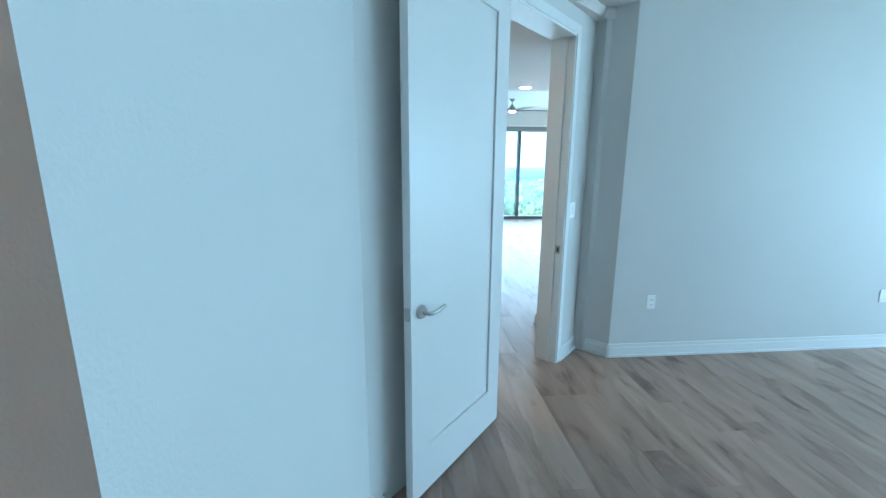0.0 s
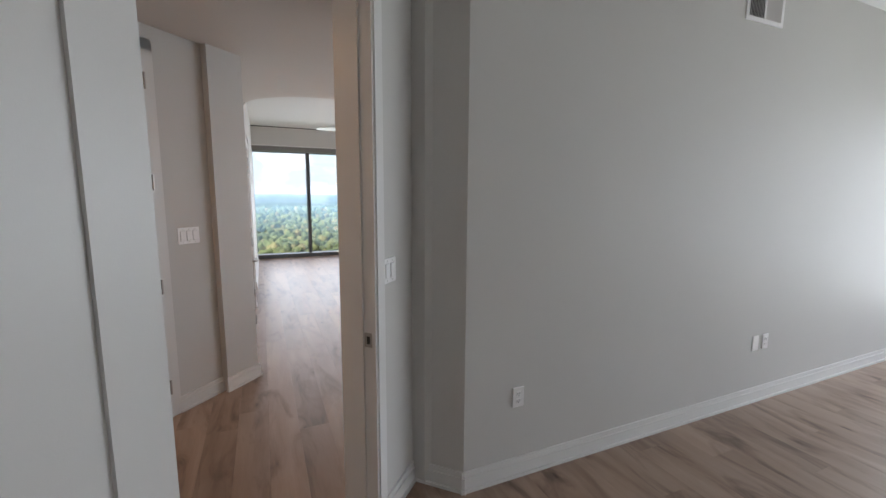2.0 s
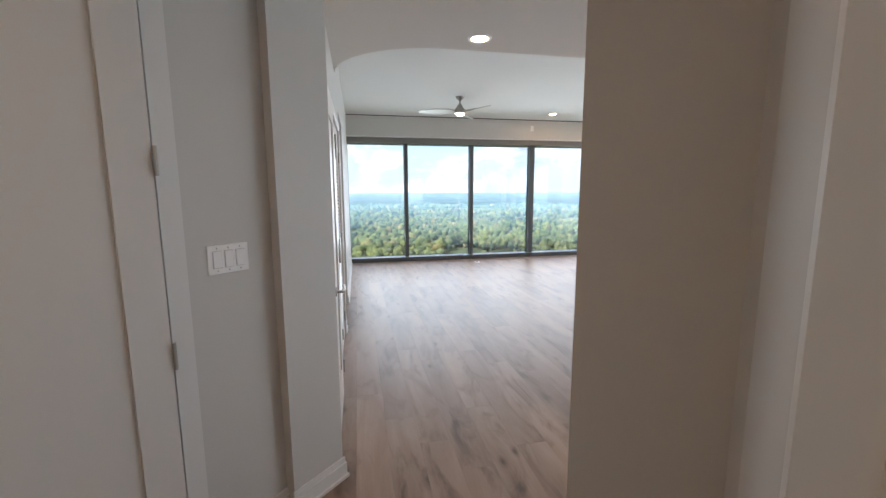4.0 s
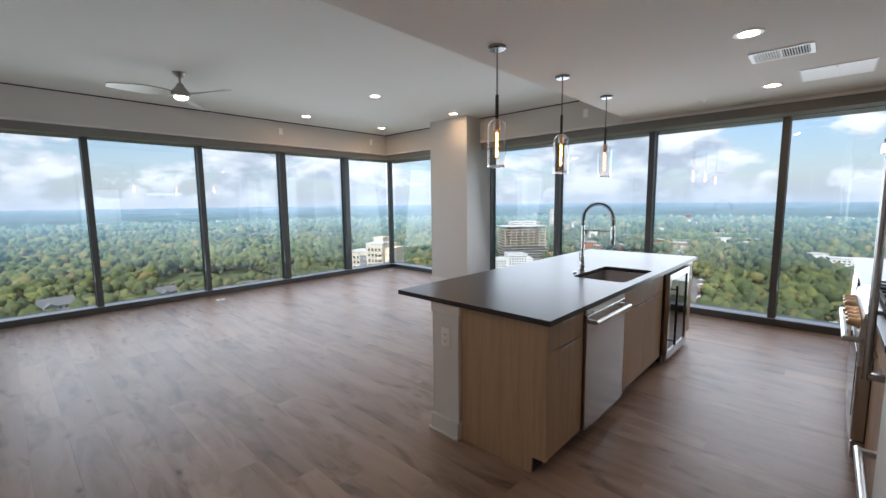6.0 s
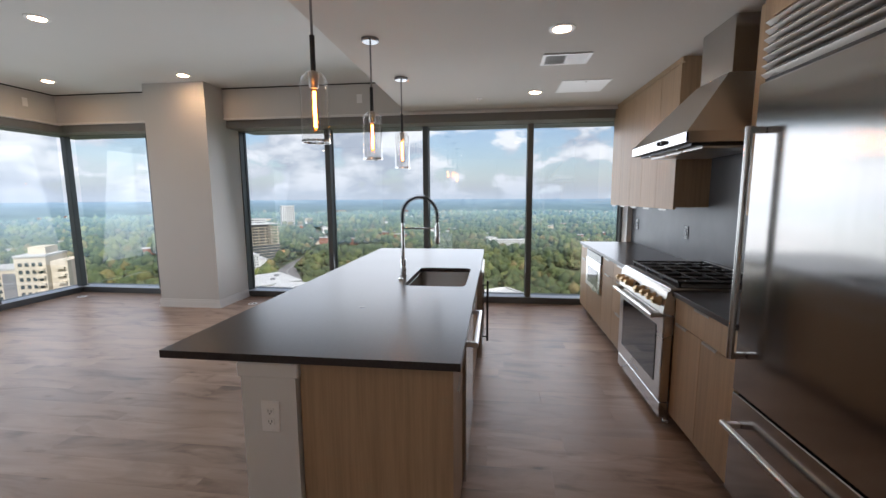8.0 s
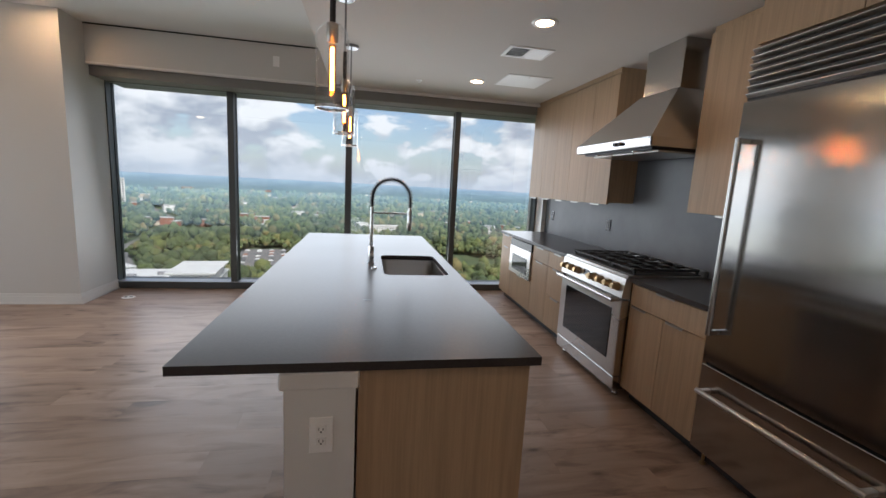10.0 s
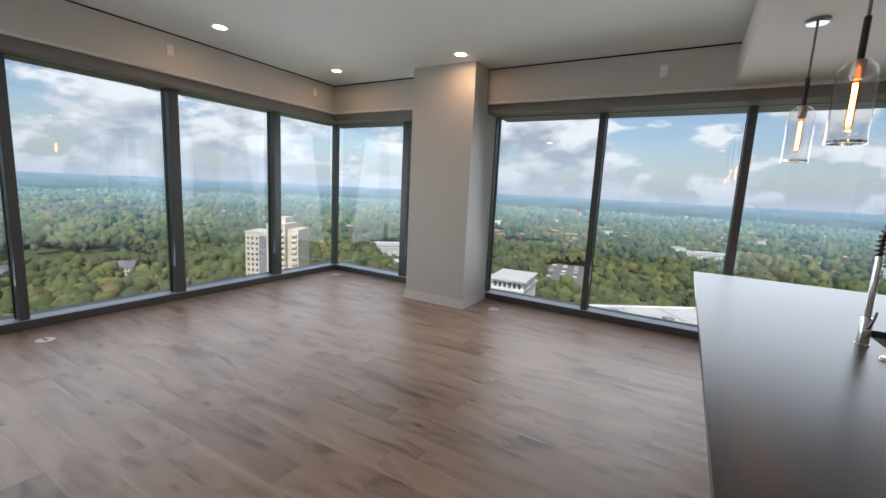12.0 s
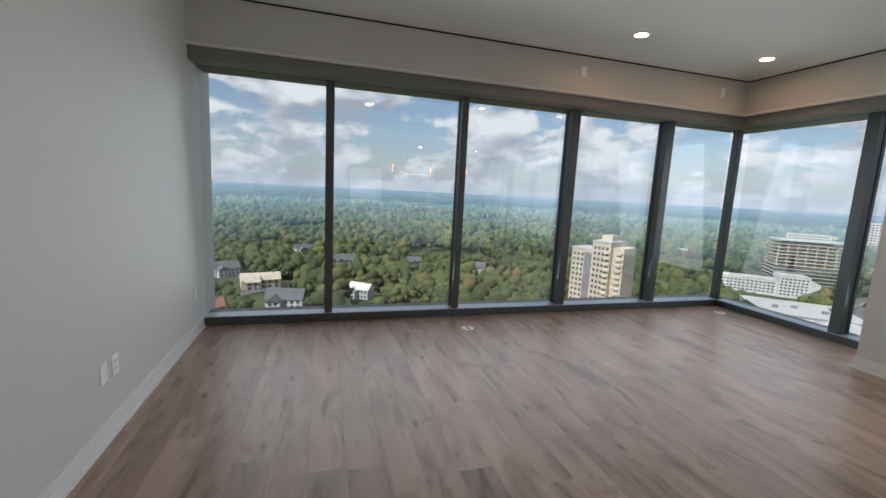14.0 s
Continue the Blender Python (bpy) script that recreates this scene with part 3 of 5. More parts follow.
# hall closet door
hd = tagged(thing("door_2", "closed white one-panel hall closet door", "door"), kind="structure")
hm = Matrix.Translation((*un(HD0, SN - 0.005), 0.012)) @ Matrix.Rotation(radians(135), 4, "Z")
part("leaf", moved(panel_door(HD1 - HD0, 2.43), hm), DOOR, hd)
lever(hd, hm @ Matrix.Translation((0.065, -0.04, 0.95)), 1)
for z in (0.22, 0.93, 1.62, 2.25):
    hg = part("hinge", moved(tube([(HD1 - HD0 + 0.006, -0.048, z - 0.05), (HD1 - HD0 + 0.006, -0.048, z + 0.05)], 0.007, 8), hm), NICKEL, hd)
part("casing", prism(quad(HD1 + 0.012, HD1 + 0.085, SN, SN + 0.018), 0, 2.53), TRIM, hd)
part("casing", prism(quad(HD0 - 0.085, HD0 - 0.012, SN, SN + 0.018), 0, 2.53), TRIM, hd)
part("casing", prism(quad(HD0 - 0.085, HD1 + 0.085, SN, SN + 0.018), 2.455, 2.53), TRIM, hd)

# door and louvred closet beside the living room
da = tagged(thing("door_3", "closed white panel door with nickel lever", "door"), kind="structure")
dm = Matrix.Translation((DA0, LY - 0.012, 0.012)) @ Matrix.Translation((DA1 - DA0, 0, 0)) @ Matrix.Rotation(radians(180), 4, "Z")
part("leaf", moved(panel_door(DA1 - DA0, 2.08), dm), DOOR, da)
lever(da, dm @ Matrix.Translation((0.07, -0.04, 0.95)), 1)
for z in (0.22, 1.05, 1.85):
    part("hinge", moved(tube([(DA1 - DA0 - 0.004, -0.05, z - 0.05), (DA1 - DA0 - 0.004, -0.05, z + 0.05)], 0.007, 8), dm), NICKEL, da)
for x0, x1 in ((DA0 - 0.075, DA0 - 0.004), (DA1 + 0.004, DA1 + 0.075)):
    part("casing", box(x0, x1, LY, LY + 0.018, 0, 2.17, 0.004), TRIM, da)
part("casing", box(DA0 - 0.075, DA1 + 0.075, LY, LY + 0.018, 2.10, 2.17, 0.004), TRIM, da)


def louvre_door(name, x0, x1, latch):
    t = tagged(thing(name, "white louvred closet door", "closet door"), kind="structure")
    w, h, s = x1 - x0, 2.09, 0.085
    bm = bmesh.new()
    for a, b, c, d in ((0, s, 0, h), (w - s, w, 0, h), (s, w - s, 0, 0.2), (s, w - s, h - 0.1, h), (s, w - s, 0.92, 1.06)):
        bx(bm, x0 + a, x0 + b, LY - 0.038, LY - 0.004, 0.01 + c, 0.01 + d)
    part("frame", bm, DOOR, t)
    slat = mesh_of("slat", moved(box(-(w / 2 - s), w / 2 - s, -0.017, 0.017, -0.0035, 0.0035), pose(0, 0, 0, -38)), DOOR)
    for lo, hi in ((0.22, 0.92), (1.08, h - 0.1)):
        n = int((hi - lo) / 0.034)
        for i in range(n):
            o = new("slat", slat)
            o.parent = t
            o.location = ((x0 + x1) / 2, LY - 0.021, lo + 0.025 + i * (hi - lo) / n)
    part("latch", box(latch - 0.014, latch + 0.014, LY - 0.006, LY + 0.012, 0.93, 1.02, 0.003), NICKEL, t, "nickel flush pull")
    for z in (0.22, 1.05, 1.85):
        part("hinge", tube([(x0 + 0.004, LY + 0.006, z - 0.05), (x0 + 0.004, LY + 0.006, z + 0.05)], 0.007, 8), NICKEL, t)
    return t


LM = (LV0 + LV1) / 2
louvre_door("door_4", LV0 + 0.004, LM - 0.002, LM - 0.05)
louvre_door("door_5", LM + 0.002, LV1 - 0.004, LV1 - 0.05)
cf = tagged(thing("door_frame_2", "white casing of the louvred closet", "door frame"), kind="structure")
for x0, x1 in ((LV0 - 0.07, LV0), (LV1, LV1 + 0.062)):
    part("casing", box(x0, x1, LY, LY + 0.018, 0, 2.18, 0.004), TRIM, cf)
part("casing", box(LV0 - 0.07, LV1 + 0.062, LY, LY + 0.018, 2.11, 2.18, 0.004), TRIM, cf)

# ---- switches, outlets, vents ----


def plate(name, label, m, w, h, kind):
    """Wall plate, face towards local -y, centred on the origin."""
    t = thing(name, label, {"switch": "light switch", "outlet": "wall outlet", "blank": "wall plate", "panel": "wall plate"}[kind], "", m)
    part("cover", box(-w / 2, w / 2, -0.006, 0, -h / 2, h / 2, 0.002), PLASTIC, t)
    if kind == "switch":
        n = max(1, round((w - 0.02) / 0.047))
        for i in range(n):
            c = (i - (n - 1) / 2) * 0.047
            part("rocker", box(c - 0.0165, c + 0.0165, -0.010, -0.005, -0.033, 0.033, 0.0015), PLASTIC, t)
            part("rocker_gap", box(c - 0.0178, c + 0.0178, -0.0066, -0.0055, -0.0345, 0.0345), GAPGREY, t)
            for z in (-0.045, 0.045):
                part("screw", moved(lathe([(0, -0.0075), (0.003, -0.007), (0.0032, -0.005)], 8), pose(c, 0, z, -90) @ Matrix.Translation((0, 0, 0))), NICKEL, t)
    elif kind == "outlet":
        for z in (-0.021, 0.021):
            sock = part("socket", box(-0.017, 0.017, -0.009, -0.005, z - 0.014, z + 0.014, 0.003), PLASTIC, t)
            for x in (-0.0065, 0.0065):
                part("slot", box(x - 0.0013, x + 0.0013, -0.0098, -0.0085, z - 0.002, z + 0.007), SLOT, sock)
            part("slot", box(-0.0025, 0.0025, -0.0098, -0.0085, z - 0.010, z - 0.005), SLOT, sock)
    elif kind == "panel":
        part("button", box(-0.012, 0.012, -0.011, -0.005, -0.02, 0.02, 0.002), SLOT, t)
    return t


sw_c = un(-10.15, SN)
plate("light_switch", "white three-gang rocker switch plate in the hall", pose(*sw_c, 1.262, 0, 0, 135), 0.166, 0.117, "switch")
bs = un(-10.57, 1.915)
plate("light_switch", "white two-gang switch plate beside bedroom door", pose(*bs, 1.225, 0, 0, -45 + 360 - 0) @ pose(0, 0, 0, 0, 0, 180) @ pose(0, 0, 0, 0, 0, 0), 0.118, 0.117, "switch")
for y, kd in ((-5.40, "outlet"), (-3.28, "blank"), (-3.16, "outlet"), (-0.66, "blank")):
    plate("wall_outlet" if kd == "outlet" else "wall_plate", "white duplex outlet above bedroom baseboard" if kd == "outlet" else "blank white wall plate above bedroom baseboard", pose(8.85, y, 0.47, 0, 0, 90), 0.072, 0.115, kd)
for x, kd in ((2.13, "blank"), (2.0, "outlet"), (0.42, "blank")):
    plate("wall_outlet" if kd == "outlet" else "wall_plate", "white outlet plate above living room baseboard", pose(x, LY, 0.385, 0, 0, 180), 0.074, 0.118, kd)
for p in ((FA, -2.9), (FA, -0.9)):
    plate("wall_plate", "blank painted plate on the window pocket", pose(p[0], p[1], 2.82, 0, 0, 90), 0.07, 0.115, "blank")
for x in (2.05, 5.05):
    plate("wall_plate", "blank painted plate on the window pocket", pose(x, FB, 2.80, 0, 0, 0), 0.07, 0.115, "blank")


def vent(name, label, m, w, h):
    """Register with two banks of louvres; face towards local -z."""
    t = thing(name, label, "air vent", "", m)
    bm = bmesh.new()
    b = 0.026
    bx(bm, -w / 2, w / 2, -h / 2, -h / 2 + b, -0.008, 0), bx(bm, -w / 2, w / 2, h / 2 - b, h / 2, -0.008, 0)
    bx(bm, -w / 2, -w / 2 + b, -h / 2 + b, h / 2 - b, -0.008, 0), bx(bm, w / 2 - b, w / 2, -h / 2 + b, h / 2 - b, -0.008, 0)
    bx(bm, -0.006, 0.006, -h / 2 + b, h / 2 - b, -0.007, 0)
    part("frame", bm, PLASTIC, t)
    part("backing", box(-w / 2 + b, w / 2 - b, -h / 2 + b, h / 2 - b, -0.0015, -0.0005), DARK, t)
    for k, (x0, x1, tilt) in enumerate(((-w / 2 + b, -0.007, 50), (0.007, w / 2 - b, -50))):
        n = int((x1 - x0) / 0.0145)
        sl = mesh_of("slat", moved(box(-0.0009, 0.0009, -h / 2 + b, h / 2 - b, -0.0065, 0.0065), pose(0, 0, 0, 0, tilt, 0)), PLASTIC)
        for i in range(n):
            o = new("slat", sl)
            o.parent = t
            o.location = (x0 + (i + 0.5) * (x1 - x0) / n, 0, -0.006)
    return t


vent("wall_vent", "white metal air vent high on bedroom wall", pose(8.85, -3.585, 2.82, 0, -90, 0) @ pose(0, 0, 0, 0, 0, 90), 0.39, 0.27)
vent("ceiling_vent", "white metal air vent in kitchen ceiling", pose(7.405, -2.365, H_LOW), 0.38, 0.27)
ap = thing("access_panel", "flush white access panel in kitchen ceiling", "access panel")
part("door", box(7.49, 7.94, -1.70, -1.24, H_LOW - 0.006, H_LOW + 0.01, 0.001), PLASTIC, ap)
part("rim", box(7.478, 7.952, -1.712, -1.228, H_LOW - 0.003, H_LOW + 0.01), TRIM, ap)
part("cam_lock", moved(lathe([(0, -0.003), (0.008, -0.003), (0.008, 0)], 12), pose(7.715, -1.66, H_LOW - 0.006)), NICKEL, ap)
sp = thing("sprinkler", "small white ceiling sprinkler head", "sprinkler")
part("cover", moved(lathe([(0, -0.03), (0.008, -0.03), (0.01, -0.012), (0.032, -0.006), (0.034, 0)], 20), pose(6.66, -1.08, H_LOW)), PLASTIC, sp)


def downlight(x, y, z):
    t = thing("recessed_light", "lit round recessed ceiling downlight", "downlight", "recessed ceiling lights", pose(x, y, z))
    part("trim_ring", lathe([(0.055, -0.002), (0.062, -0.008), (0.085, -0.006), (0.088, 0.0)], 32), PLASTIC, t, "", 40)
    part("diffuser", lathe([(0, -0.004), (0.058, -0.004)], 32), LAMP, t, "glowing warm diffuser")
    return t


# the last two are unseen, added to warm the hall and the bathroom
for x, y, z in ((1.15, -1.15, H_HIGH), (1.165, -2.78, H_HIGH), (3.04, -1.145, H_HIGH), (3.055, -2.79, H_HIGH), (7.278, -3.0, H_LOW), (7.263, -1.285, H_LOW), (5.94, -5.708, H_LOW), (*un(-11.75, 0.85), H_LOW), (12.15, -8.45, H_HIGH + 0.02)):
    downlight(x, y, z)


def floor_outlet(x, y):
    t = thing("floor_outlet", "round brass-rimmed white floor outlet", "floor outlet", "floor outlets", pose(x, y, 0))
    part("cover", lathe([(0, 0.004), (0.06, 0.004), (0.066, 0.002), (0.067, 0)], 28), PLASTIC, t, "", 40)
    for s in (-0.026, 0.026):
        part("lid", moved(lathe([(0, 0.0052), (0.016, 0.0052), (0.017, 0.004)], 16), pose(s, 0, 0)), SLOT, t)


for x, y in ((0.64, -4.15), (3.42, -0.606), (0.52, -0.49)):
    floor_outlet(x, y)

# ---- ceiling fan ----
fan = thing("ceiling_fan", "brushed nickel three-blade ceiling fan with lamp", "ceiling fan", "", pose(2.335, -4.96, H_HIGH))
part("canopy", lathe([(0, 0), (0.068, 0), (0.066, -0.018), (0.030, -0.055), (0.014, -0.06)], 28), FANMETAL, fan, "", 40)
part("rod", tube([(0, 0, -0.05), (0, 0, -0.14)], 0.0125), FANMETAL, fan, "", 40)
part("motor", lathe([(0.014, -0.115), (0.03, -0.12), (0.048, -0.16), (0.085, -0.20), (0.095, -0.225), (0.09, -0.25), (0.07, -0.262)], 32), FANMETAL, fan, "", 40)
part("lamp", lathe([(0.07, -0.262), (0.066, -0.28), (0.04, -0.292), (0, -0.297)], 28), FANLAMP, fan, "glowing round fan lamp", 60)
for a in (26, 146, 266):
    bm = bmesh.new()
    rows = []
    for i in range(15):
        s = i / 14
        r = 0.06 + 0.60 * s
        w = 0.035 + 0.055 * math.sin(min(1, s * 1.6) * math.pi / 2) - 0.045 * s ** 3
        tw = radians(24 - 14 * s)
        z = -0.232 - 0.012 * s
        rows.append([bm.verts.new((r, sgn * w * math.cos(tw) + 0.02 * math.sin(s * 3), z + sgn * w * math.sin(tw) + dz)) for dz in (0.004, -0.004) for sgn in (-1, 1)])
    for p, q in zip(rows, rows[1:]):
        for i, j in ((0, 1), (1, 3), (3, 2), (2, 0)):
            bm.faces.new((p[i], q[i], q[j], p[j]))
    for e in (rows[0], rows[-1]):
        bm.faces.new((e[0], e[1], e[3], e[2]))
    bmesh.ops.recalc_face_normals(bm, faces=bm.faces)
    part("blade", moved(bm, pose(0, 0, 0, 0, 0, a)), FANMETAL, fan, "", 50)

# ---- pendants ----
for y in (-3.972, -2.995, -2.015):
    t = thing("pendant_lamp", "lit clear glass pendant with black stem over island", "pendant lamp", "pendants over the island", pose(5.958, y, H_LOW))
    part("canopy", lathe([(0, -0.022), (0.055, -0.022), (0.062, -0.016), (0.064, 0)], 28), DARKCHROME, t, "dark chrome ceiling canopy", 40)
    part("rod", tube([(0, 0, -0.02), (0, 0, -0.34)], 0.0065), DARKCHROME, t, "", 40)
    part("stem", tube([(0, 0, -0.33), (0, 0, -0.50)], 0.0125, 14), BLACK, t, "black stem", 40)
    part("socket", lathe([(0.0125, -0.495), (0.024, -0.50), (0.024, -0.565), (0.018, -0.575), (0, -0.575)], 20), NICKEL, t, "", 40)
    part("glass_shade", lathe([(0.022, -0.498), (0.040, -0.505), (0.062, -0.53), (0.068, -0.56), (0.068, -0.832), (0.0655, -0.832), (0.0655, -0.56), (0.06, -0.533), (0.039, -0.508)], 40), LAMPGLASS, t, "clear glass cylinder", 50)
    part("rim", lathe([(0.0645, -0.826), (0.070, -0.826), (0.070, -0.838), (0.0645, -0.838), (0.0645, -0.826)], 40), CHROME, t, "", 40)
    b = part("bulb", lathe([(0.012, -0.575), (0.015, -0.60), (0.0155, -0.755), (0.010, -0.775), (0, -0.78)], 20), BULBGLASS, t, "amber glass tube bulb", 60)
    for dx, dy in ((0.0055, 0), (-0.0055, 0), (0, 0.0055), (0, -0.0055)):
        part("filament", tube([(dx, dy, -0.59), (dx, dy, -0.762)], 0.0026, 6), FILAMENT, b, "glowing orange filament")
    b.visible_shadow = False

# ---- island ----
IX0, IX1, IY0, IY1, CT = 5.53, 6.73, -4.570, -1.32, 0.915
SX0, SX1, SY0, SY1 = 6.235, 6.655, -3.30, -2.59


def rounded(x0, x1, y0, y1, r, n=6):
    out = []
    for cx, cy, a0 in ((x1 - r, y1 - r, 0), (x0 + r, y1 - r, 90), (x0 + r, y0 + r, 180), (x1 - r, y0 + r, 270)):
        out += [(cx + r * math.cos(radians(a0 + 90 * i / n)), cy + r * math.sin(radians(a0 + 90 * i / n))) for i in range(n + 1)]
    return out


def slab_with_hole(outer, hole, z0, z1):
    """A worktop with a rounded cut-out; hole runs anticlockwise from the +x side."""
    x0, x1, y0, y1 = outer
    bm = bmesh.new()
    hx, hy = sum(p[0] for p in hole) / len(hole), sum(p[1] for p in hole) / len(hole)
    n = len(hole)
    q = n // 4
    corners = [(x1, y1), (x0, y1), (x0, y0), (x1, y0)]
    out = [corners[min(3, i // q)] for i in range(n)]
    layers = {}
    for z in (z0, z1):
        hv = [bm.verts.new((*p, z)) for p in hole]
        cv = [bm.verts.new((*p, z)) for p in corners]
        layers[z] = (hv, cv)
        for i in range(n):
            j = (i + 1) % n
            a, b = cv[min(3, i // q)], cv[min(3, j // q)]
            vs = [hv[i], a, b, hv[j]] if a != b else [hv[i], a, hv[j]]
            bm.faces.new(vs)
    (h0, c0), (h1, c1) = layers[z0], layers[z1]
    for i in range(n):
        bm.faces.new((h0[i], h0[(i + 1) % n], h1[(i + 1) % n], h1[i]))
    for i in range(4):
        bm.faces.new((c0[i], c0[(i + 1) % 4], c1[(i + 1) % 4], c1[i]))
    bmesh.ops.recalc_face_normals(bm, faces=bm.faces)
    return bm


top = tagged(part("island_worktop", slab_with_hole((IX0, IX1, IY0, IY1), rounded(SX0, SX1, SY0, SY1, 0.055), CT - 0.031, CT), QUARTZ), "matte dark quartz island worktop with sink cut-out", "worktop")
smu = thing("worktop_smudge", "faint grey smudge on the dark worktop", "smudge")
part("mark", moved(lathe([(0, 0.0006), (0.02, 0.0006), (0.021, 0)], 14), pose(6.13, -3.86, CT) @ Matrix.Diagonal((1, 0.6, 1, 1))), SLATE, smu)

sink = thing("sink", "undermount stainless steel kitchen sink", "sink")
bm = bmesh.new()
loops = []
for r, z, ins in ((0.055, CT - 0.034, -0.006), (0.055, CT - 0.036, 0.004), (0.06, CT - 0.20, 0.012), (0.05, CT - 0.225, 0.05)):
    loops.append([bm.verts.new((*p, z)) for p in rounded(SX0 + ins, SX1 - ins, SY0 + ins, SY1 - ins, r)])
for a, b in zip(loops, loops[1:]):
    for i in range(len(a)):
        bm.faces.new((a[i], a[(i + 1) % len(a)], b[(i + 1) % len(a)], b[i]))
bm.faces.new(loops[-1][::-1])
part("basin", bm, SINK, sink, "", 50)
part("drain", moved(lathe([(0, 0.004), (0.03, 0.003), (0.045, 0.006), (0.048, 0)], 24), pose(6.40, -2.95, CT - 0.226)), CHROME, sink, "round steel drain", 40)

fau = thing("kitchen_faucet", "tall chrome spring-neck pull-down kitchen faucet", "faucet", "", pose(6.155, -2.93, CT))
part("base", lathe([(0, 0.0), (0.026, 0.0), (0.026, 0.006), (0.022, 0.008), (0.022, 0.115), (0.019, 0.125), (0.0, 0.125)], 28), CHROME, fau, "", 40)
part("riser", tube([(0, 0, 0.12), (0, 0, 0.40)], 0.0125, 16), CHROME, fau, "", 40)
arc = [(0.132 - 0.132 * math.cos(radians(a)), 0, 0.40 + 0.062 + 0.132 * math.sin(radians(a))) for a in range(0, 181, 9)]
hose = [(0, 0, 0.40)] + arc + [(0.264, 0, 0.40)]
part("hose", tube(hose, 0.0075, 10), BLACK, fau, "black hose", 40)
# coil spring round the hose
pts, turns = [], 27
lens = [0]
for p, q in zip(hose, hose[1:]):
    lens.append(lens[-1] + (Vector(q) - Vector(p)).length)
for i in range(turns * 8 + 1):
    s = lens[-1] * i / (turns * 8)
    k_ = max(j for j in range(len(lens)) if lens[j] <= s + 1e-9)
    k_ = min(k_, len(hose) - 2)
    f_ = (s - lens[k_]) / (lens[k_ + 1] - lens[k_])
    p = Vector(hose[k_]).lerp(Vector(hose[k_ + 1]), f_)
    d = (Vector(hose[k_ + 1]) - Vector(hose[k_])).normalized()
    e1 = Vector((0, 1, 0))
    e2 = d.cross(e1)
    a = 2 * math.pi * i / 8
    pts.append(p + 0.0185 * (math.cos(a) * e1 + math.sin(a) * e2))
part("spring", tube(pts, 0.0034, 5), DARKCHROME, fau, "dark chrome coil spring", 60)
part("support_arm", tube([(0, 0, 0.36), (0.262, 0, 0.36)], 0.0065, 10), CHROME, fau, "", 40)
part("clip", tube([(0.262, 0, 0.345), (0.262, 0, 0.38)], 0.018, 14), CHROME, fau, "", 40)
part("spray_head", moved(lathe([(0, 0.24), (0.013, 0.24), (0.017, 0.26), (0.0175, 0.33), (0.014, 0.36), (0.010, 0.405), (0, 0.405)], 20), pose(0.264, 0, 0)), CHROME, fau, "", 40)
part("handle", tube([(0.0, -0.02, 0.08), (0.0, -0.045, 0.09), (0.004, -0.062, 0.13), (0.006, -0.068, 0.165)], 0.005, 10), CHROME, fau, "", 40)
sb = thing("air_switch", "small chrome button beside the faucet", "button", "", pose(6.175, -3.12, CT))
part("cap", lathe([(0, 0.012), (0.014, 0.012), (0.018, 0.008), (0.02, 0)], 20), CHROME, sb, "", 40)

knee = thing("island_knee_wall", "white painted half wall under the island worktop", "half wall")
tagged(knee, kind="structure")
part("panel", box(5.868, 6.092, -4.565, -1.36, 0, CT - 0.033), TRIM, knee)
part("capital", box(5.852, 6.104, -4.568, -1.345, CT - 0.095, CT - 0.034, 0.006), TRIM, knee)
part("baseboard", box(5.854, 6.098, -4.581, -1.345, 0, 0.115, 0.004), TRIM, knee)
part("shoe", box(5.844, 6.098, -4.593, -1.335, 0, 0.017, 0.003), TRIM, knee)
plate("wall_outlet", "white duplex outlet on the island's white end", pose(5.985, -4.565, 0.665, 0, 0, 0), 0.075, 0.125, "outlet")

CF = 6.70    # island cabinet fronts


def pull(parent, p0, p1, out, z):
    """Slim tab pull on the top edge of a front; p0, p1 along y, out the way it sticks out in x."""
    x, y0, y1 = out[0], p0, p1
    bm = bmesh.new()
    s = out[1]
    bx(bm, min(x, x + 0.022 * s), max(x, x + 0.022 * s), y0, y1, z - 0.001, z + 0.0025)
    bx(bm, min(x + 0.019 * s, x + 0.022 * s), max(x + 0.019 * s, x + 0.022 * s), y0, y1, z - 0.012, z + 0.002)
    return part("handle", bm, NICKEL, parent, "slim nickel edge pull")


def cabinet(name, label, y0, y1, front, back, z0, z1, fronts, sgn, group="", toe=0.1, gap=0.003, carcass=OAK):
    """A cabinet unit along y. fronts: (y0, y1, z0, z1, pull) in the unit; sgn: way the fronts face along x."""
    t = thing(name, label, "cabinet", group)
    th = 0.02
    part("body", box(front - sgn * th, back, y0 + 0.001, y1 - 0.001, z0, z1), carcass, t)
    if toe and z0 >= toe - 0.001 and z0 < 0.2:
        part("toe_kick", box(front - sgn * 0.085, back, y0 + 0.001, y1 - 0.001, 0, z0), BLACK, t, "black toe kick")
    for a, b, c, d, pl in fronts:
        tall = (d - c) > 0.25
        fr_ = part("door" if tall else "drawer", box(front - sgn * th, front, a + gap / 2, b - gap / 2, c + gap / 2, d - gap / 2, 0.0012), OAK if tall else OAKH, t)
        if pl:
            w = min(0.16, (b - a) * 0.42)
            cy = {"l": a + 0.03 + w / 2, "r": b - 0.03 - w / 2, "c": (a + b) / 2}[pl[0]]
            pull(fr_, cy - w / 2, cy + w / 2, (front - sgn * 0.012, sgn), d - gap / 2 if pl[-1] != "b" else c + gap / 2 - 0.002)
    return t


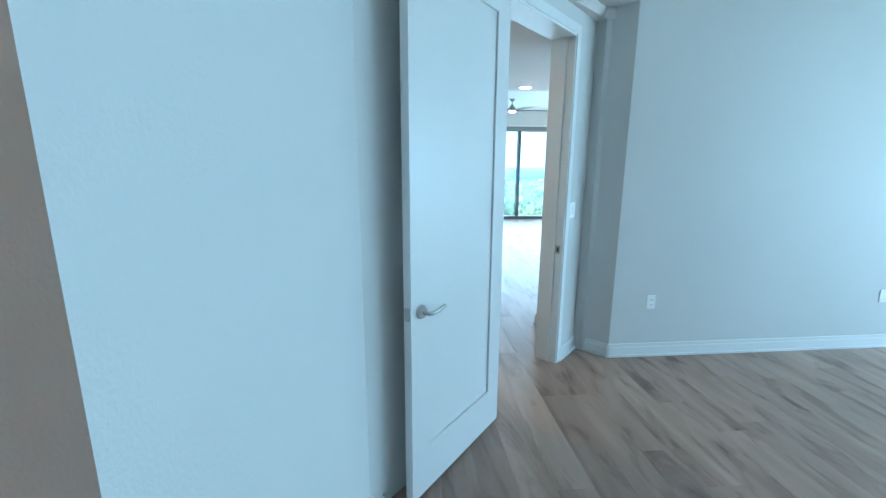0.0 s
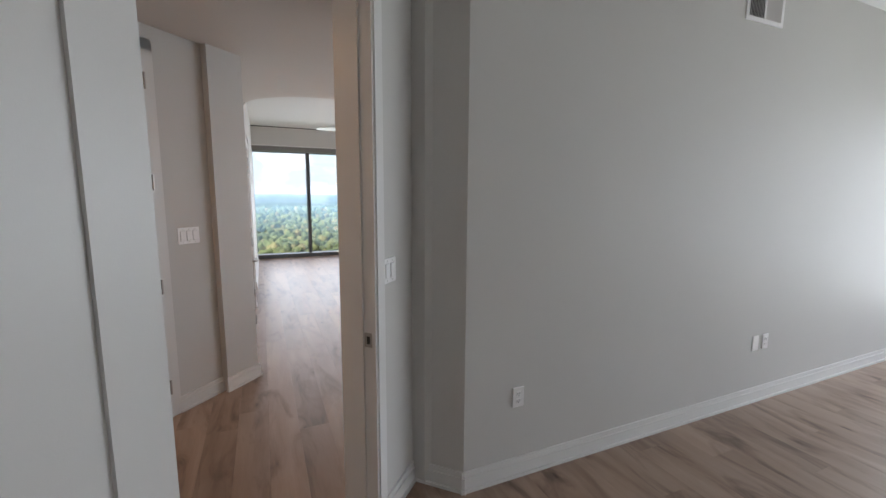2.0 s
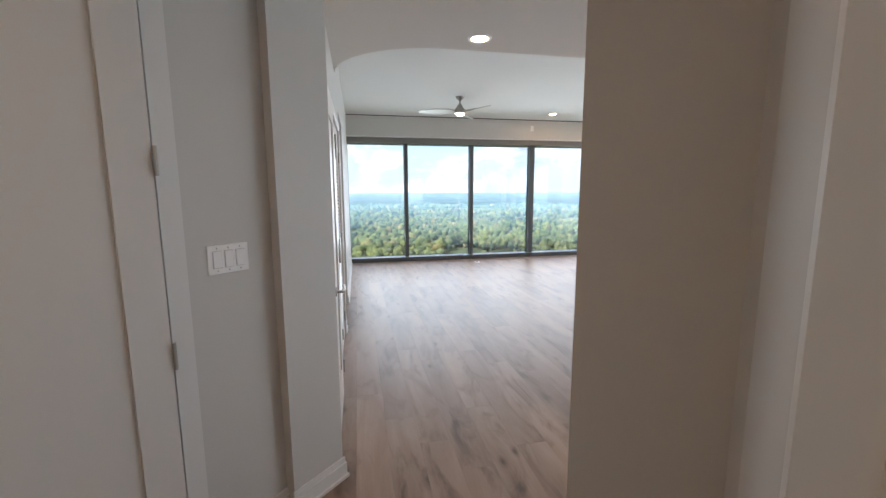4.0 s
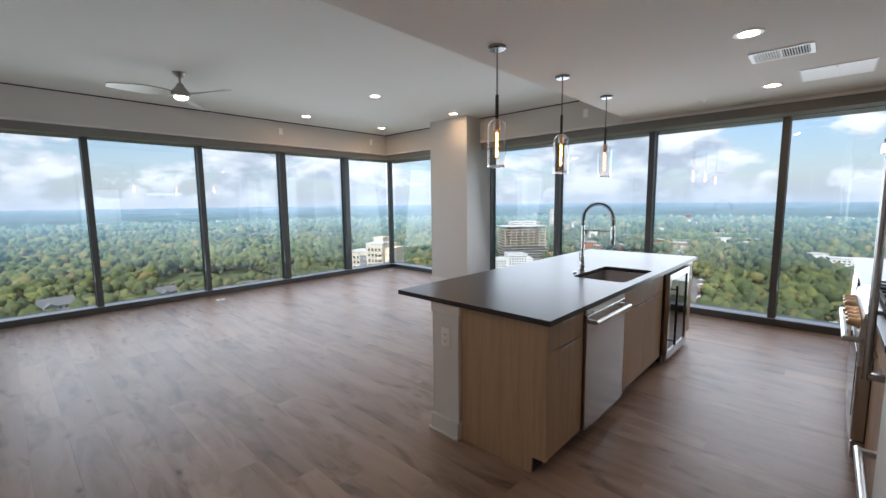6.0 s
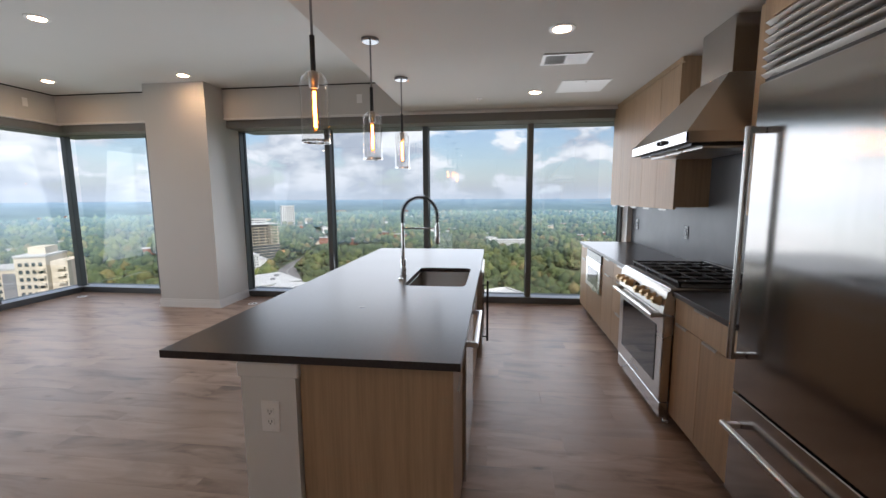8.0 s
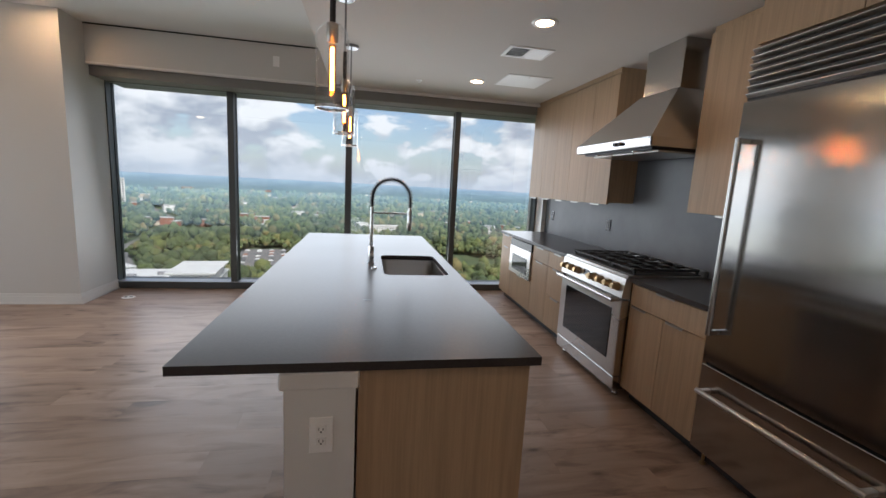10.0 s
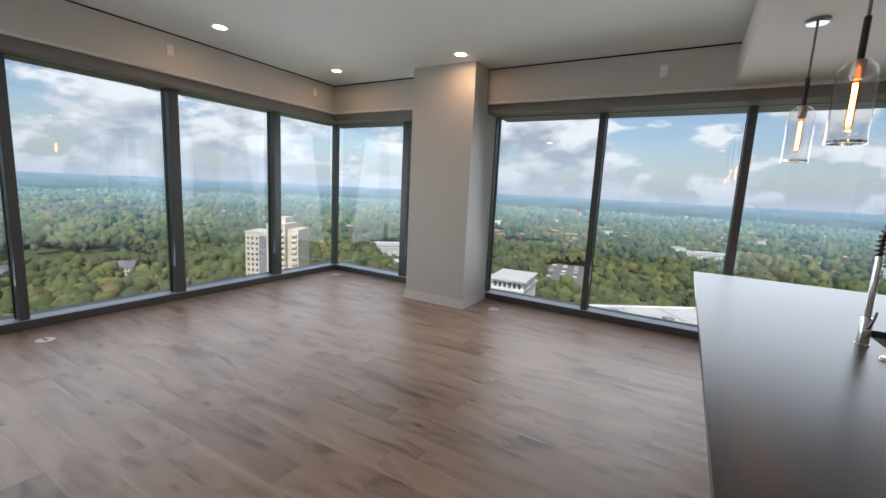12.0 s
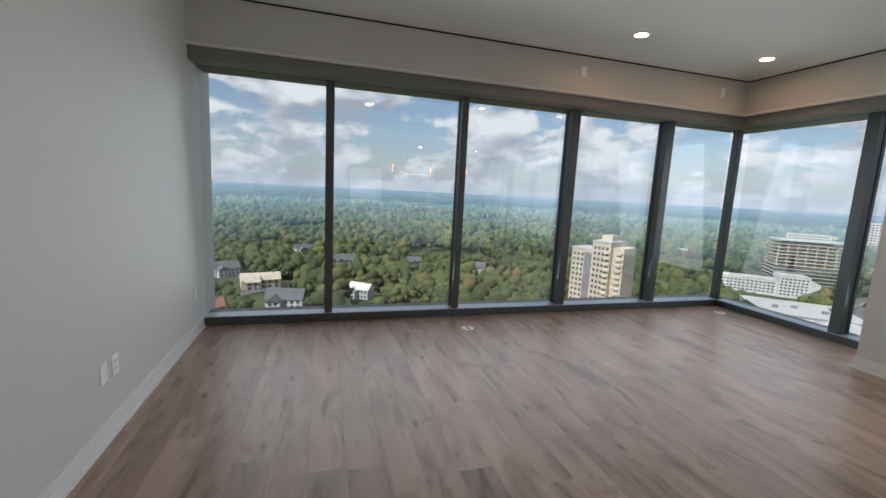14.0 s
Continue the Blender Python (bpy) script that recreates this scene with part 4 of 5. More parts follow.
ZB, ZT, ZD = 0.10, CT - 0.033, 0.72
endp = part("island_end_panel", prism([(6.10, 0), (6.612, 0), (6.612, 0.10), (6.70, 0.10), (6.70, ZT), (6.10, ZT)], -0.02, 0.0), OAK)
bmx = Matrix(((1, 0, 0, 0), (0, 0, 1, -4.522), (0, 1, 0, 0), (0, 0, 0, 1)))
endp.data.transform(bmx)
endp.data.flip_normals()
tagged(endp, "pale oak end panel of the kitchen island", "panel")
cabinet("island_cabinet", "pale oak island cabinet with drawer over door", -4.52, -4.095, CF, 6.11, ZB, ZT, [(-4.52, -4.095, ZD, ZT - 0.008, "c"), (-4.52, -4.095, ZB, ZD, "c")], 1, "island cabinets")
dw = thing("dishwasher", "stainless steel dishwasher with bar handle", "dishwasher")
part("body", box(6.15, CF - 0.01, -4.09, -3.44, 0.10, ZT - 0.002), BLACK, dw)
part("door", box(CF - 0.008, CF + 0.018, -4.087, -3.443, 0.09, ZT - 0.045, 0.003), STEELV, dw, "brushed steel dishwasher door")
part("control_strip", box(CF - 0.008, CF + 0.012, -4.087, -3.443, ZT - 0.042, ZT - 0.012, 0.002), STEEL, dw)
part("toe_kick", box(6.2, CF - 0.08, -4.09, -3.44, 0.0, 0.10), BLACK, dw, "black toe kick")
hb = part("handle", tube([(CF + 0.062, -4.06, 0.795), (CF + 0.062, -3.47, 0.795)], 0.0135, 16), STEEL, dw, "steel bar handle", 40)
for y in (-4.045, -3.485):
    part("bracket", box(CF + 0.014, CF + 0.07, y - 0.011, y + 0.011, 0.782, 0.808, 0.003), STEEL, hb)
part("badge", box(CF + 0.018, CF + 0.0195, -4.03, -3.99, 0.845, 0.852), SLATE, dw)
cabinet("sink_cabinet", "pale oak two-door sink cabinet", -3.435, -2.44, CF, 6.11, ZB, 0.66, [(-3.435, -2.938, ZB, ZD - 0.004, "r"), (-2.938, -2.44, ZB, ZD - 0.004, "l")], 1, "island cabinets")
ff = tagged(part("sink_apron", box(CF - 0.02, CF, -3.433, -2.442, ZD, ZT - 0.008, 0.0012), OAKH), "pale oak false drawer front below worktop", "cabinet front")
wc = thing("wine_cooler", "black wine cooler with steel-framed glass door", "wine cooler")
part("body", box(6.12, CF - 0.004, -2.40, -1.70, 0.03, ZT - 0.004), BLACK, wc)
bm = bmesh.new()
for a, b, c, d in ((-2.395, -2.345, 0.06, 0.86), (-1.755, -1.705, 0.06, 0.86), (-2.345, -1.755, 0.06, 0.13), (-2.345, -1.755, 0.80, 0.86)):
    bx(bm, CF, CF + 0.045, a, b, c, d)
wd = part("door_frame", bm, STEELV, wc, "brushed steel door frame")
part("door_glass", box(CF + 0.01, CF + 0.034, -2.345, -1.755, 0.13, 0.80), GLASSBLACK, wd, "dark tinted glass")
part("handle", tube([(CF + 0.09, -2.33, 0.20), (CF + 0.09, -2.33, 0.76)], 0.010, 12), BLACK, wd, "black bar handle", 40)
for z in (0.24, 0.72):
    part("bracket", tube([(CF + 0.04, -2.33, z), (CF + 0.09, -2.33, z)], 0.007, 8), BLACK, wd)
for y in (-2.36, -1.74):
    part("foot", moved(lathe([(0, 0), (0.02, 0), (0.02, 0.03), (0, 0.03)], 12), pose(6.6, y, 0)), BLACK, wc)
cabinet("island_cabinet", "narrow pale oak island cabinet beside wine cooler", -1.695, -1.36, CF, 6.11, ZB, ZT, [(-1.695, -1.36, ZD, ZT - 0.008, "c"), (-1.695, -1.36, ZB, ZD, "c")], 1, "island cabinets")

# ---- kitchen wall run ----
KX, KF = 8.62, 7.985
bsp = tagged(part("backsplash", box(KX - 0.012, KX - 0.001, -3.972, -0.10, CT, 1.98), SLATE), "matte slate-grey slab backsplash behind the range", "backsplash")
tagged(bsp, kind="structure")
wt = tagged(part("wall_worktop", box(7.962, KX - 0.013, -2.352, -0.42, CT - 0.031, CT, 0.002), QUARTZ), "dark quartz worktop along the kitchen wall", "worktop")
wt2 = tagged(part("wall_worktop", box(7.962, KX - 0.013, -3.972, -3.292, CT - 0.031, CT, 0.002), QUARTZ), "short dark quartz worktop beside refrigerator", "worktop")
cabinet("base_cabinet", "narrow pale oak base cabinet beside the window", -0.81, -0.43, KF, KX - 0.02, ZB, ZT, [(-0.81, -0.43, ZD, ZT - 0.006, "c"), (-0.81, -0.43, ZB, ZD, "c")], -1, "kitchen base cabinets")
mwc = cabinet("microwave_cabinet", "pale oak cabinet holding the microwave drawer", -1.505, -0.812, KF, KX - 0.02, ZB, 0.44, [(-1.505, -0.812, ZB, 0.44, "c")], -1, "kitchen base cabinets")
mw = thing("microwave_oven", "stainless steel drawer microwave with dark window", "microwave")
part("body", box(8.0, 8.55, -1.495, -0.822, 0.443, ZT - 0.002), BLACK, mw)
part("drawer_front", box(7.965, 8.0, -1.495, -0.822, 0.45, 0.775, 0.003), STEEL, mw)
part("window", box(7.962, 7.968, -1.40, -0.92, 0.50, 0.69, 0.001), GLASSBLACK, mw, "dark glass window")
part("control_panel", box(7.97, 8.0, -1.495, -0.822, 0.78, ZT - 0.01, 0.002), GLASSBLACK, mw, "black glass control strip")
part("top_trim", box(7.966, 8.0, -1.495, -0.822, 0.755, 0.785, 0.002), STEEL, mw)
cabinet("base_cabinet", "pale oak base cabinet with drawer over door", -1.912, -1.508, KF, KX - 0.02, ZB, ZT, [(-1.912, -1.508, ZD, ZT - 0.006, "c"), (-1.912, -1.508, ZB, ZD, "c")], -1, "kitchen base cabinets")
cabinet("base_cabinet", "pale oak three-drawer base cabinet beside range", -2.345, -1.914, KF, KX - 0.02, ZB, ZT, [(-2.345, -1.914, ZD, ZT - 0.006, "c"), (-2.345, -1.914, 0.42, ZD, "c"), (-2.345, -1.914, ZB, 0.42, "c")], -1, "kitchen base cabinets")
cabinet("base_cabinet", "pale oak two-door base cabinet between range and refrigerator", -3.968, -3.294, KF, KX - 0.02, ZB, ZT, [(-3.968, -3.294, ZD, ZT - 0.006, "c"), (-3.968, -3.631, ZB, ZD, "r"), (-3.631, -3.294, ZB, ZD, "r")], -1, "kitchen base cabinets")

# range
R0, R1 = -3.285, -2.358
rg = thing("gas_range", "professional stainless gas range with bronze knobs", "range")
part("body", box(7.985, KX - 0.02, R0, R1, 0.11, 0.90), STEELV, rg)
part("toe_panel", box(7.93, KX - 0.1, R0 + 0.01, R1 - 0.01, 0.06, 0.16, 0.003), STEEL, rg)
for y in (R0 + 0.06, R1 - 0.06):
    for x in (8.0, 8.5):
        part("leg", moved(lathe([(0, 0), (0.022, 0), (0.022, 0.012), (0.016, 0.02), (0.016, 0.07), (0, 0.07)], 14), pose(x, y, 0)), STEEL, rg)
od = part("oven_door", box(7.925, 7.985, R0 + 0.006, R1 - 0.006, 0.165, 0.745, 0.006), STEEL, rg, "brushed steel oven door")
part("oven_window", box(7.921, 7.93, R0 + 0.11, R1 - 0.11, 0.27, 0.66, 0.002), GLASSBLACK, od, "black oven glass")
oh = part("handle", tube([(7.865, R0 + 0.03, 0.742), (7.865, R1 - 0.03, 0.742)], 0.0145, 16), STEEL, od, "steel bar handle", 40)
for y in (R0 + 0.05, R1 - 0.05):
    part("bracket", tube([(7.93, y, 0.742), (7.855, y, 0.742)], 0.017, 14), STEEL, oh, "", 40)
cp = part("control_panel", prism([(7.985, 0.755), (7.915, 0.762), (7.935, 0.905), (7.985, 0.925)], R0, R1, 0.0), STEEL, rg, "sloping steel control panel")
cp.data.transform(Matrix(((1, 0, 0, 0), (0, 0, 1, 0), (0, 1, 0, 0), (0, 0, 0, 1))))
cp.data.flip_normals()
for i, f_ in enumerate((0.08, 0.20, 0.32, 0.585, 0.70, 0.815, 0.925)):
    y = R1 - f_ * (R1 - R0)
    big = 1.15 if i in (3,) else 1.0
    kb = part("knob", moved(lathe([(0, 0.052), (0.021, 0.052), (0.024, 0.044), (0.025, 0.018), (0.030, 0.012), (0.031, 0.0)], 22), pose(7.922, y, 0.832, 0, -82, 0) @ Matrix.Scale(big, 4)), BRASS, cp, "bronze control knob", 40)
    part("grip", moved(box(-0.006, 0.006, -0.022, 0.022, 0.045, 0.060, 0.002), pose(7.922, y, 0.832, 0, -82, 0) @ Matrix.Scale(big, 4)), BRASS, kb)
part("display", moved(box(-0.022, 0.022, -0.04, 0.04, 0.0, 0.004), pose(7.924, R1 - 0.45 * (R1 - R0), 0.84, 0, -82, 0)), GLASSBLACK, cp, "small dark display")
part("top_rim", box(7.95, KX - 0.02, R0, R1, 0.90, 0.928, 0.004), STEEL, rg)
part("cooktop", box(8.0, KX - 0.06, R0 + 0.02, R1 - 0.02, 0.926, 0.934), IRON, rg, "black enamel cooktop")
part("back_guard", box(KX - 0.055, KX - 0.02, R0, R1, 0.90, 0.965, 0.004), STEEL, rg)
gw = (R1 - R0 - 0.05) / 3
for i in range(3):
    y0 = R0 + 0.025 + i * gw
    bm = bmesh.new()
    g0, g1, h0, h1 = 8.01, 8.55, y0 + 0.006, y0 + gw - 0.006
    for x in np.linspace(g0, g1, 5):
        bx(bm, x - 0.006, x + 0.006, h0, h1, 0.958, 0.972)
    for y in (h0 + 0.006, (h0 + h1) / 2, h1 - 0.006):
        bx(bm, g0, g1, y - 0.006, y + 0.006, 0.956, 0.970)
    for x in (g0 + 0.01, g1 - 0.01):
        for y in (h0 + 0.008, h1 - 0.008):
            bx(bm, x - 0.008, x + 0.008, y - 0.008, y + 0.008, 0.934, 0.958)
    part("grate", bm, IRON, rg, "black cast-iron grate")
    for x in (8.145, 8.415):
        part("burner", moved(lathe([(0, 0.018), (0.03, 0.018), (0.034, 0.012), (0.045, 0.008), (0.048, 0)], 20), pose(x, (h0 + h1) / 2, 0.934)), IRON, rg, "", 40)
part("badge", box(7.9235, 7.9255, (R0 + R1) / 2 - 0.05, (R0 + R1) / 2 + 0.05, 0.212, 0.218), SLATE, od)

# hood
hd_ = thing("range_hood", "stainless steel chimney range hood", "range hood")
bm = bmesh.new()
H0, H1, HX = -3.29, -2.30, 7.985
pts = [(HX, H0, 1.83), (KX - 0.002, H0, 1.83), (KX - 0.002, H1, 1.83), (HX, H1, 1.83), (HX, H0, 1.895), (KX - 0.002, H0, 1.895), (KX - 0.002, H1, 1.895), (HX, H1, 1.895),
       (8.28, -3.115, 2.27), (KX - 0.002, -3.115, 2.27), (KX - 0.002, -2.69, 2.27), (8.28, -2.69, 2.27)]
vs = [bm.verts.new(p) for p in pts]
for f in ((0, 1, 5, 4), (1, 2, 6, 5), (2, 3, 7, 6), (3, 0, 4, 7), (4, 5, 9, 8), (5, 6, 10, 9), (6, 7, 11, 10), (7, 4, 8, 11), (8, 9, 10, 11)):
    bm.faces.new([vs[i] for i in f])
bmesh.ops.recalc_face_normals(bm, faces=bm.faces)
part("canopy", bm, STEEL, hd_)
part("duct", box(8.30, KX - 0.003, -3.105, -2.70, 2.26, H_LOW - 0.001, 0.003), STEELV, hd_, "brushed steel duct cover")
part("front_lip", box(HX - 0.004, HX + 0.012, H0, H1, 1.835, 1.892, 0.002), CHROME, hd_)
part("filter_tray", box(HX + 0.05, KX - 0.05, H0 + 0.05, H1 - 0.05, 1.812, 1.832), BLACK, hd_, "dark filter tray")
for i in range(3):
    y0 = H0 + 0.07 + i * 0.285
    part("baffle_filter", box(HX + 0.12, KX - 0.08, y0, y0 + 0.27, 1.800, 1.816, 0.004), STEEL, hd_)
for y in (-2.55, -3.04):
    part("hood_lamp", moved(lathe([(0, -0.006), (0.03, -0.006), (0.034, 0)], 18), pose(HX + 0.08, y, 1.813)), CHROME, hd_)
for y in (-2.90, -2.965):
    part("control_knob", moved(lathe([(0, 0.024), (0.013, 0.024), (0.016, 0.0)], 16), pose(HX - 0.004, y, 1.865, 0, -90, 0)), BLACK, hd_, "black control knob", 40)

# upper cabinets
UF, UZ0 = 8.33, 1.41
ys = [-0.405, -0.77, -1.14, -1.50, -1.90, -2.30]
for a, b in zip(ys[1:], ys):
    cabinet("wall_cabinet", "pale oak wall cabinet above backsplash", a, b, UF, KX - 0.002, UZ0, H_LOW - 0.045, [(a, b, UZ0 - 0.018, H_LOW - 0.05, "cb")], -1, "kitchen wall cabinets")
tagged(part("cabinet_filler", box(UF + 0.004, KX - 0.002, -2.30, -0.405, H_LOW - 0.044, H_LOW - 0.001), OAKH), "pale oak filler strip above wall cabinets", "trim")
cabinet("wall_cabinet", "tall pale oak wall cabinet beside the hood", -3.972, -3.30, UF, KX - 0.002, UZ0, H_LOW - 0.004, [(-3.972, -3.30, UZ0 - 0.018, H_LOW - 0.045, "cb")], -1, "kitchen wall cabinets")
for y, z in ((-0.62, 1.16), (-1.94, 1.17)):
    t = thing("wall_outlet", "dark grey outlet on the slate backsplash", "wall outlet", "", pose(KX - 0.012, y, z, 0, 0, -90))
    part("cover", box(-0.037, 0.037, -0.007, 0, -0.06, 0.06, 0.002), GLASSBLACK, t)
    part("socket", box(-0.017, 0.017, -0.010, -0.006, -0.034, 0.034, 0.002), SLATE, t)
    part("slot", box(-0.006, 0.006, -0.0112, -0.0098, 0.006, 0.02), BLACK, t)

# refrigerator with cabinet above
F0, F1, FX = -4.888, -3.976, 7.985
fg = thing("refrigerator", "built-in stainless steel refrigerator with bottom freezer", "refrigerator")
part("body", box(FX + 0.02, KX - 0.02, F0, F1, 0.09, 2.25), BLACK, fg)
rd = part("door", box(FX - 0.012, FX + 0.03, F0 + 0.004, F1 - 0.004, 0.605, 1.985, 0.004), SHEET, fg, "brushed steel refrigerator door")
fd = part("freezer_drawer", box(FX - 0.012, FX + 0.03, F0 + 0.004, F1 - 0.004, 0.10, 0.592, 0.004), SHEET, fg, "brushed steel freezer drawer")
hv = part("handle", tube([(FX - 0.075, F1 - 0.075, 0.78), (FX - 0.075, F1 - 0.075, 1.80)], 0.0145, 16), STEELV, rd, "upright steel bar handle", 40)
for z in (0.795, 1.785):
    part("bracket", box(FX - 0.085, FX - 0.012, F1 - 0.088, F1 - 0.062, z - 0.014, z + 0.014, 0.004), STEELV, hv)
hh = part("handle", tube([(FX - 0.075, F0 + 0.06, 0.462), (FX - 0.075, F1 - 0.06, 0.462)], 0.0145, 16), STEEL, fd, "steel bar handle", 40)
for y in (F0 + 0.08, F1 - 0.08):
    part("bracket", box(FX - 0.085, FX - 0.012, y - 0.014, y + 0.014, 0.449, 0.475, 0.004), STEEL, hh)
gr = part("grille", box(FX + 0.01, FX + 0.03, F0 + 0.004, F1 - 0.004, 1.995, 2.245), BLACK, fg, "steel ventilation grille")
sl = mesh_of("slat", moved(box(-0.017, 0.017, F0 + 0.006, F1 - 0.006, -0.0025, 0.0025, 0.001), pose(0, 0, 0, 0, 36, 0)), STEEL)
for i in range(7):
    o = new("slat", sl)
    o.parent = gr
    o.location = (FX + 0.004, 0, 2.014 + i * 0.0355)
part("toe_grille", box(FX + 0.06, KX - 0.1, F0 + 0.01, F1 - 0.01, 0.02, 0.09), BLACK, fg)
for y in (F0 + 0.05, F1 - 0.05):
    part("foot", moved(lathe([(0, 0), (0.018, 0), (0.018, 0.01), (0.009, 0.015), (0.009, 0.1), (0, 0.1)], 12), pose(FX + 0.05, y, 0)), BRASS, fg)
cabinet("bridge_cabinet", "pale oak cabinet above the refrigerator", F0 - 0.0, F1 + 0.001, FX + 0.02, KX - 0.002, 2.262, H_LOW - 0.004, [(F0, (F0 + F1) / 2, 2.262, H_LOW - 0.03, None), ((F0 + F1) / 2, F1, 2.262, H_LOW - 0.03, None)], -1)
tagged(part("side_panel", box(FX + 0.01, KX - 0.002, -4.955, F0 - 0.002, 0, H_LOW - 0.002), OAK), "tall pale oak panel beside the refrigerator", "panel")

# loose shade cables at a west mullion head
for pts in ([(0.205, -2.80, 2.476), (0.22, -2.86, 2.43), (0.225, -2.95, 2.405), (0.22, -3.05, 2.42), (0.21, -3.14, 2.476)], [(0.205, -2.71, 2.476), (0.22, -2.68, 2.42), (0.225, -2.62, 2.40), (0.215, -2.58, 2.43), (0.21, -2.57, 2.476)]):
    tagged(part("cable", tube(pts, 0.0045, 6), GREYWIRE, None, "", 40), "grey loose shade cable hanging at window head", "cable")
# ---- outdoors ----
GZ = -70.0

rng = np.random.default_rng(7)


def land(r):
    """Height of the land: level below the tower, raised far off to fit the viewed horizon."""
    t = np.clip((r - 980.0) / 2450.0, 0, 1)
    return GZ + 37.8 * t ** 1.5


def ring_mesh(name, r0, r1, nr, na, a0, a1, lift, mat, rough_z):
    rr = r0 * (r1 / r0) ** (np.arange(nr + 1) / nr)
    aa = np.linspace(a0, a1, na + 1)
    R, A = np.meshgrid(rr, aa, indexing="ij")
    Z = land(R) + lift + rng.normal(0, 1, R.shape) * rough_z(R)
    co = np.stack([R * np.cos(A), R * np.sin(A), Z], -1).reshape(-1, 3)
    i = np.arange(nr)[:, None] * (na + 1) + np.arange(na)[None]
    f = np.stack([i, i + na + 1, i + na + 2, i + 1], -1).reshape(-1, 4)
    me = bpy.data.meshes.new(name)
    me.from_pydata(co.tolist(), [], f.tolist())
    me.materials.append(mat)
    return me


k = Mat("land", (0.05, 0.07, 0.03), 0.95)
v = k.coords()
far = k.noise(v, 0.004, 6, 0.62)
k.colour(k.mix(0.5, k.ramp(far, (0.38, (0.030, 0.050, 0.022)), (0.52, (0.055, 0.080, 0.030)), (0.62, (0.12, 0.14, 0.06)), (0.72, (0.24, 0.23, 0.15))), k.ramp(k.noise(v, 0.06, 5), (0.35, (0.02, 0.035, 0.015)), (0.65, (0.09, 0.11, 0.045)))))
LAND = k.m
# aerial haze painted in: bluer with distance, in base colour and emission
k = Mat("far_woods_hazed", (0.05, 0.08, 0.07), 1.0)
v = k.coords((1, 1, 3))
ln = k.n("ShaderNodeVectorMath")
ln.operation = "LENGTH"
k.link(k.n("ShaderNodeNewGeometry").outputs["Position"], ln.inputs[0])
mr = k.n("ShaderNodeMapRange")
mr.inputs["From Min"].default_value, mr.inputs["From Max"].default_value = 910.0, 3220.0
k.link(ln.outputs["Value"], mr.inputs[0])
haze_c = k.ramp(mr.outputs[0], (0.0, (0.075, 0.118, 0.105)), (0.3, (0.10, 0.165, 0.185)), (1.0, (0.20, 0.29, 0.38)))
c_ = k.mix(1.0, haze_c, k.ramp(k.noise(v, 0.006, 8, 0.7), (0.35, (0.72, 0.76, 0.8)), (0.55, (1.05, 1.05, 1.0)), (0.68, (1.35, 1.3, 1.15)), (0.76, (2.4, 2.2, 2.1))), "MULTIPLY")
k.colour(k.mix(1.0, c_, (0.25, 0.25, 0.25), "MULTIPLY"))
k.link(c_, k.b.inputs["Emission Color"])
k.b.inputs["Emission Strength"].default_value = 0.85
FARHAZE = k.m
ground = tagged(new("ground", ring_mesh("ground", 1, 3430, 80, 180, 0, 2 * math.pi, 0, LAND, lambda r: np.where(r > 630, 0.0008 * r, 0.0))), "wooded land reaching to the horizon", "ground", "", "structure")
back = tagged(new("backdrop", ring_mesh("backdrop", 945, 3465, 36, 420, 0.2, math.pi + 0.9, 6.5, FARHAZE, lambda r: 0.0003 * r)), "distant wooded land with blue haze in colour and glow", "backdrop", "", "structure")

def foliage(name, air):
    """Broadleaf crowns; air: strength of blue haze painted on as glow, growing with distance."""
    k = Mat(name, (0.06, 0.10, 0.03), 0.85)
    isl = k.n("ShaderNodeNewGeometry")
    c = k.ramp(isl.outputs["Random Per Island"], (0.0, (0.042, 0.062, 0.030)), (0.35, (0.060, 0.084, 0.036)), (0.65, (0.080, 0.106, 0.042)), (0.88, (0.115, 0.132, 0.050)), (0.99, (0.15, 0.12, 0.06)))
    v = k.coords()
    c = k.mix(0.75, c, k.ramp(k.noise(v, 0.55, 4, 0.7), (0.32, (0.62, 0.63, 0.62)), (0.62, (1.2, 1.17, 1.0))), "MULTIPLY")
    # broad patches: tone of the woods, doubling as painted cloud shadow and sun
    c = k.mix(0.8, c, k.ramp(k.noise(v, 0.010, 4), (0.38, (0.62, 0.70, 0.72)), (0.62, (1.5, 1.4, 1.05))), "MULTIPLY")
    if not air:
        c = k.mix(0.7, c, k.ramp(k.noise(v, 1.7, 5, 0.75), (0.36, (0.40, 0.42, 0.42)), (0.50, (0.95, 0.95, 0.92)), (0.64, (1.5, 1.46, 1.25))), "MULTIPLY")
    k.colour(c).bump(k.noise(v, 1.1, 5, 0.75), 0.9, 0.9)
    # blue emission paints aerial haze over the crowns
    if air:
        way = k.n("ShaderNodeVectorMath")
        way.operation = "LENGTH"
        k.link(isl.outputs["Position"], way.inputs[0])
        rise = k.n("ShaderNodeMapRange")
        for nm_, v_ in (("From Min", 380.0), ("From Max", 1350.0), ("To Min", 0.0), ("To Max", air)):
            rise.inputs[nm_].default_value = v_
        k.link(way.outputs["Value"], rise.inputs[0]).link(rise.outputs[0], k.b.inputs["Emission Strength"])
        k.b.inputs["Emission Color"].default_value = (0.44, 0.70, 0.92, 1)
    return k.m


FOLIAGE, HAZEFOLIAGE = foliage("foliage", 0.0), foliage("distant_foliage_hazed", 0.30)


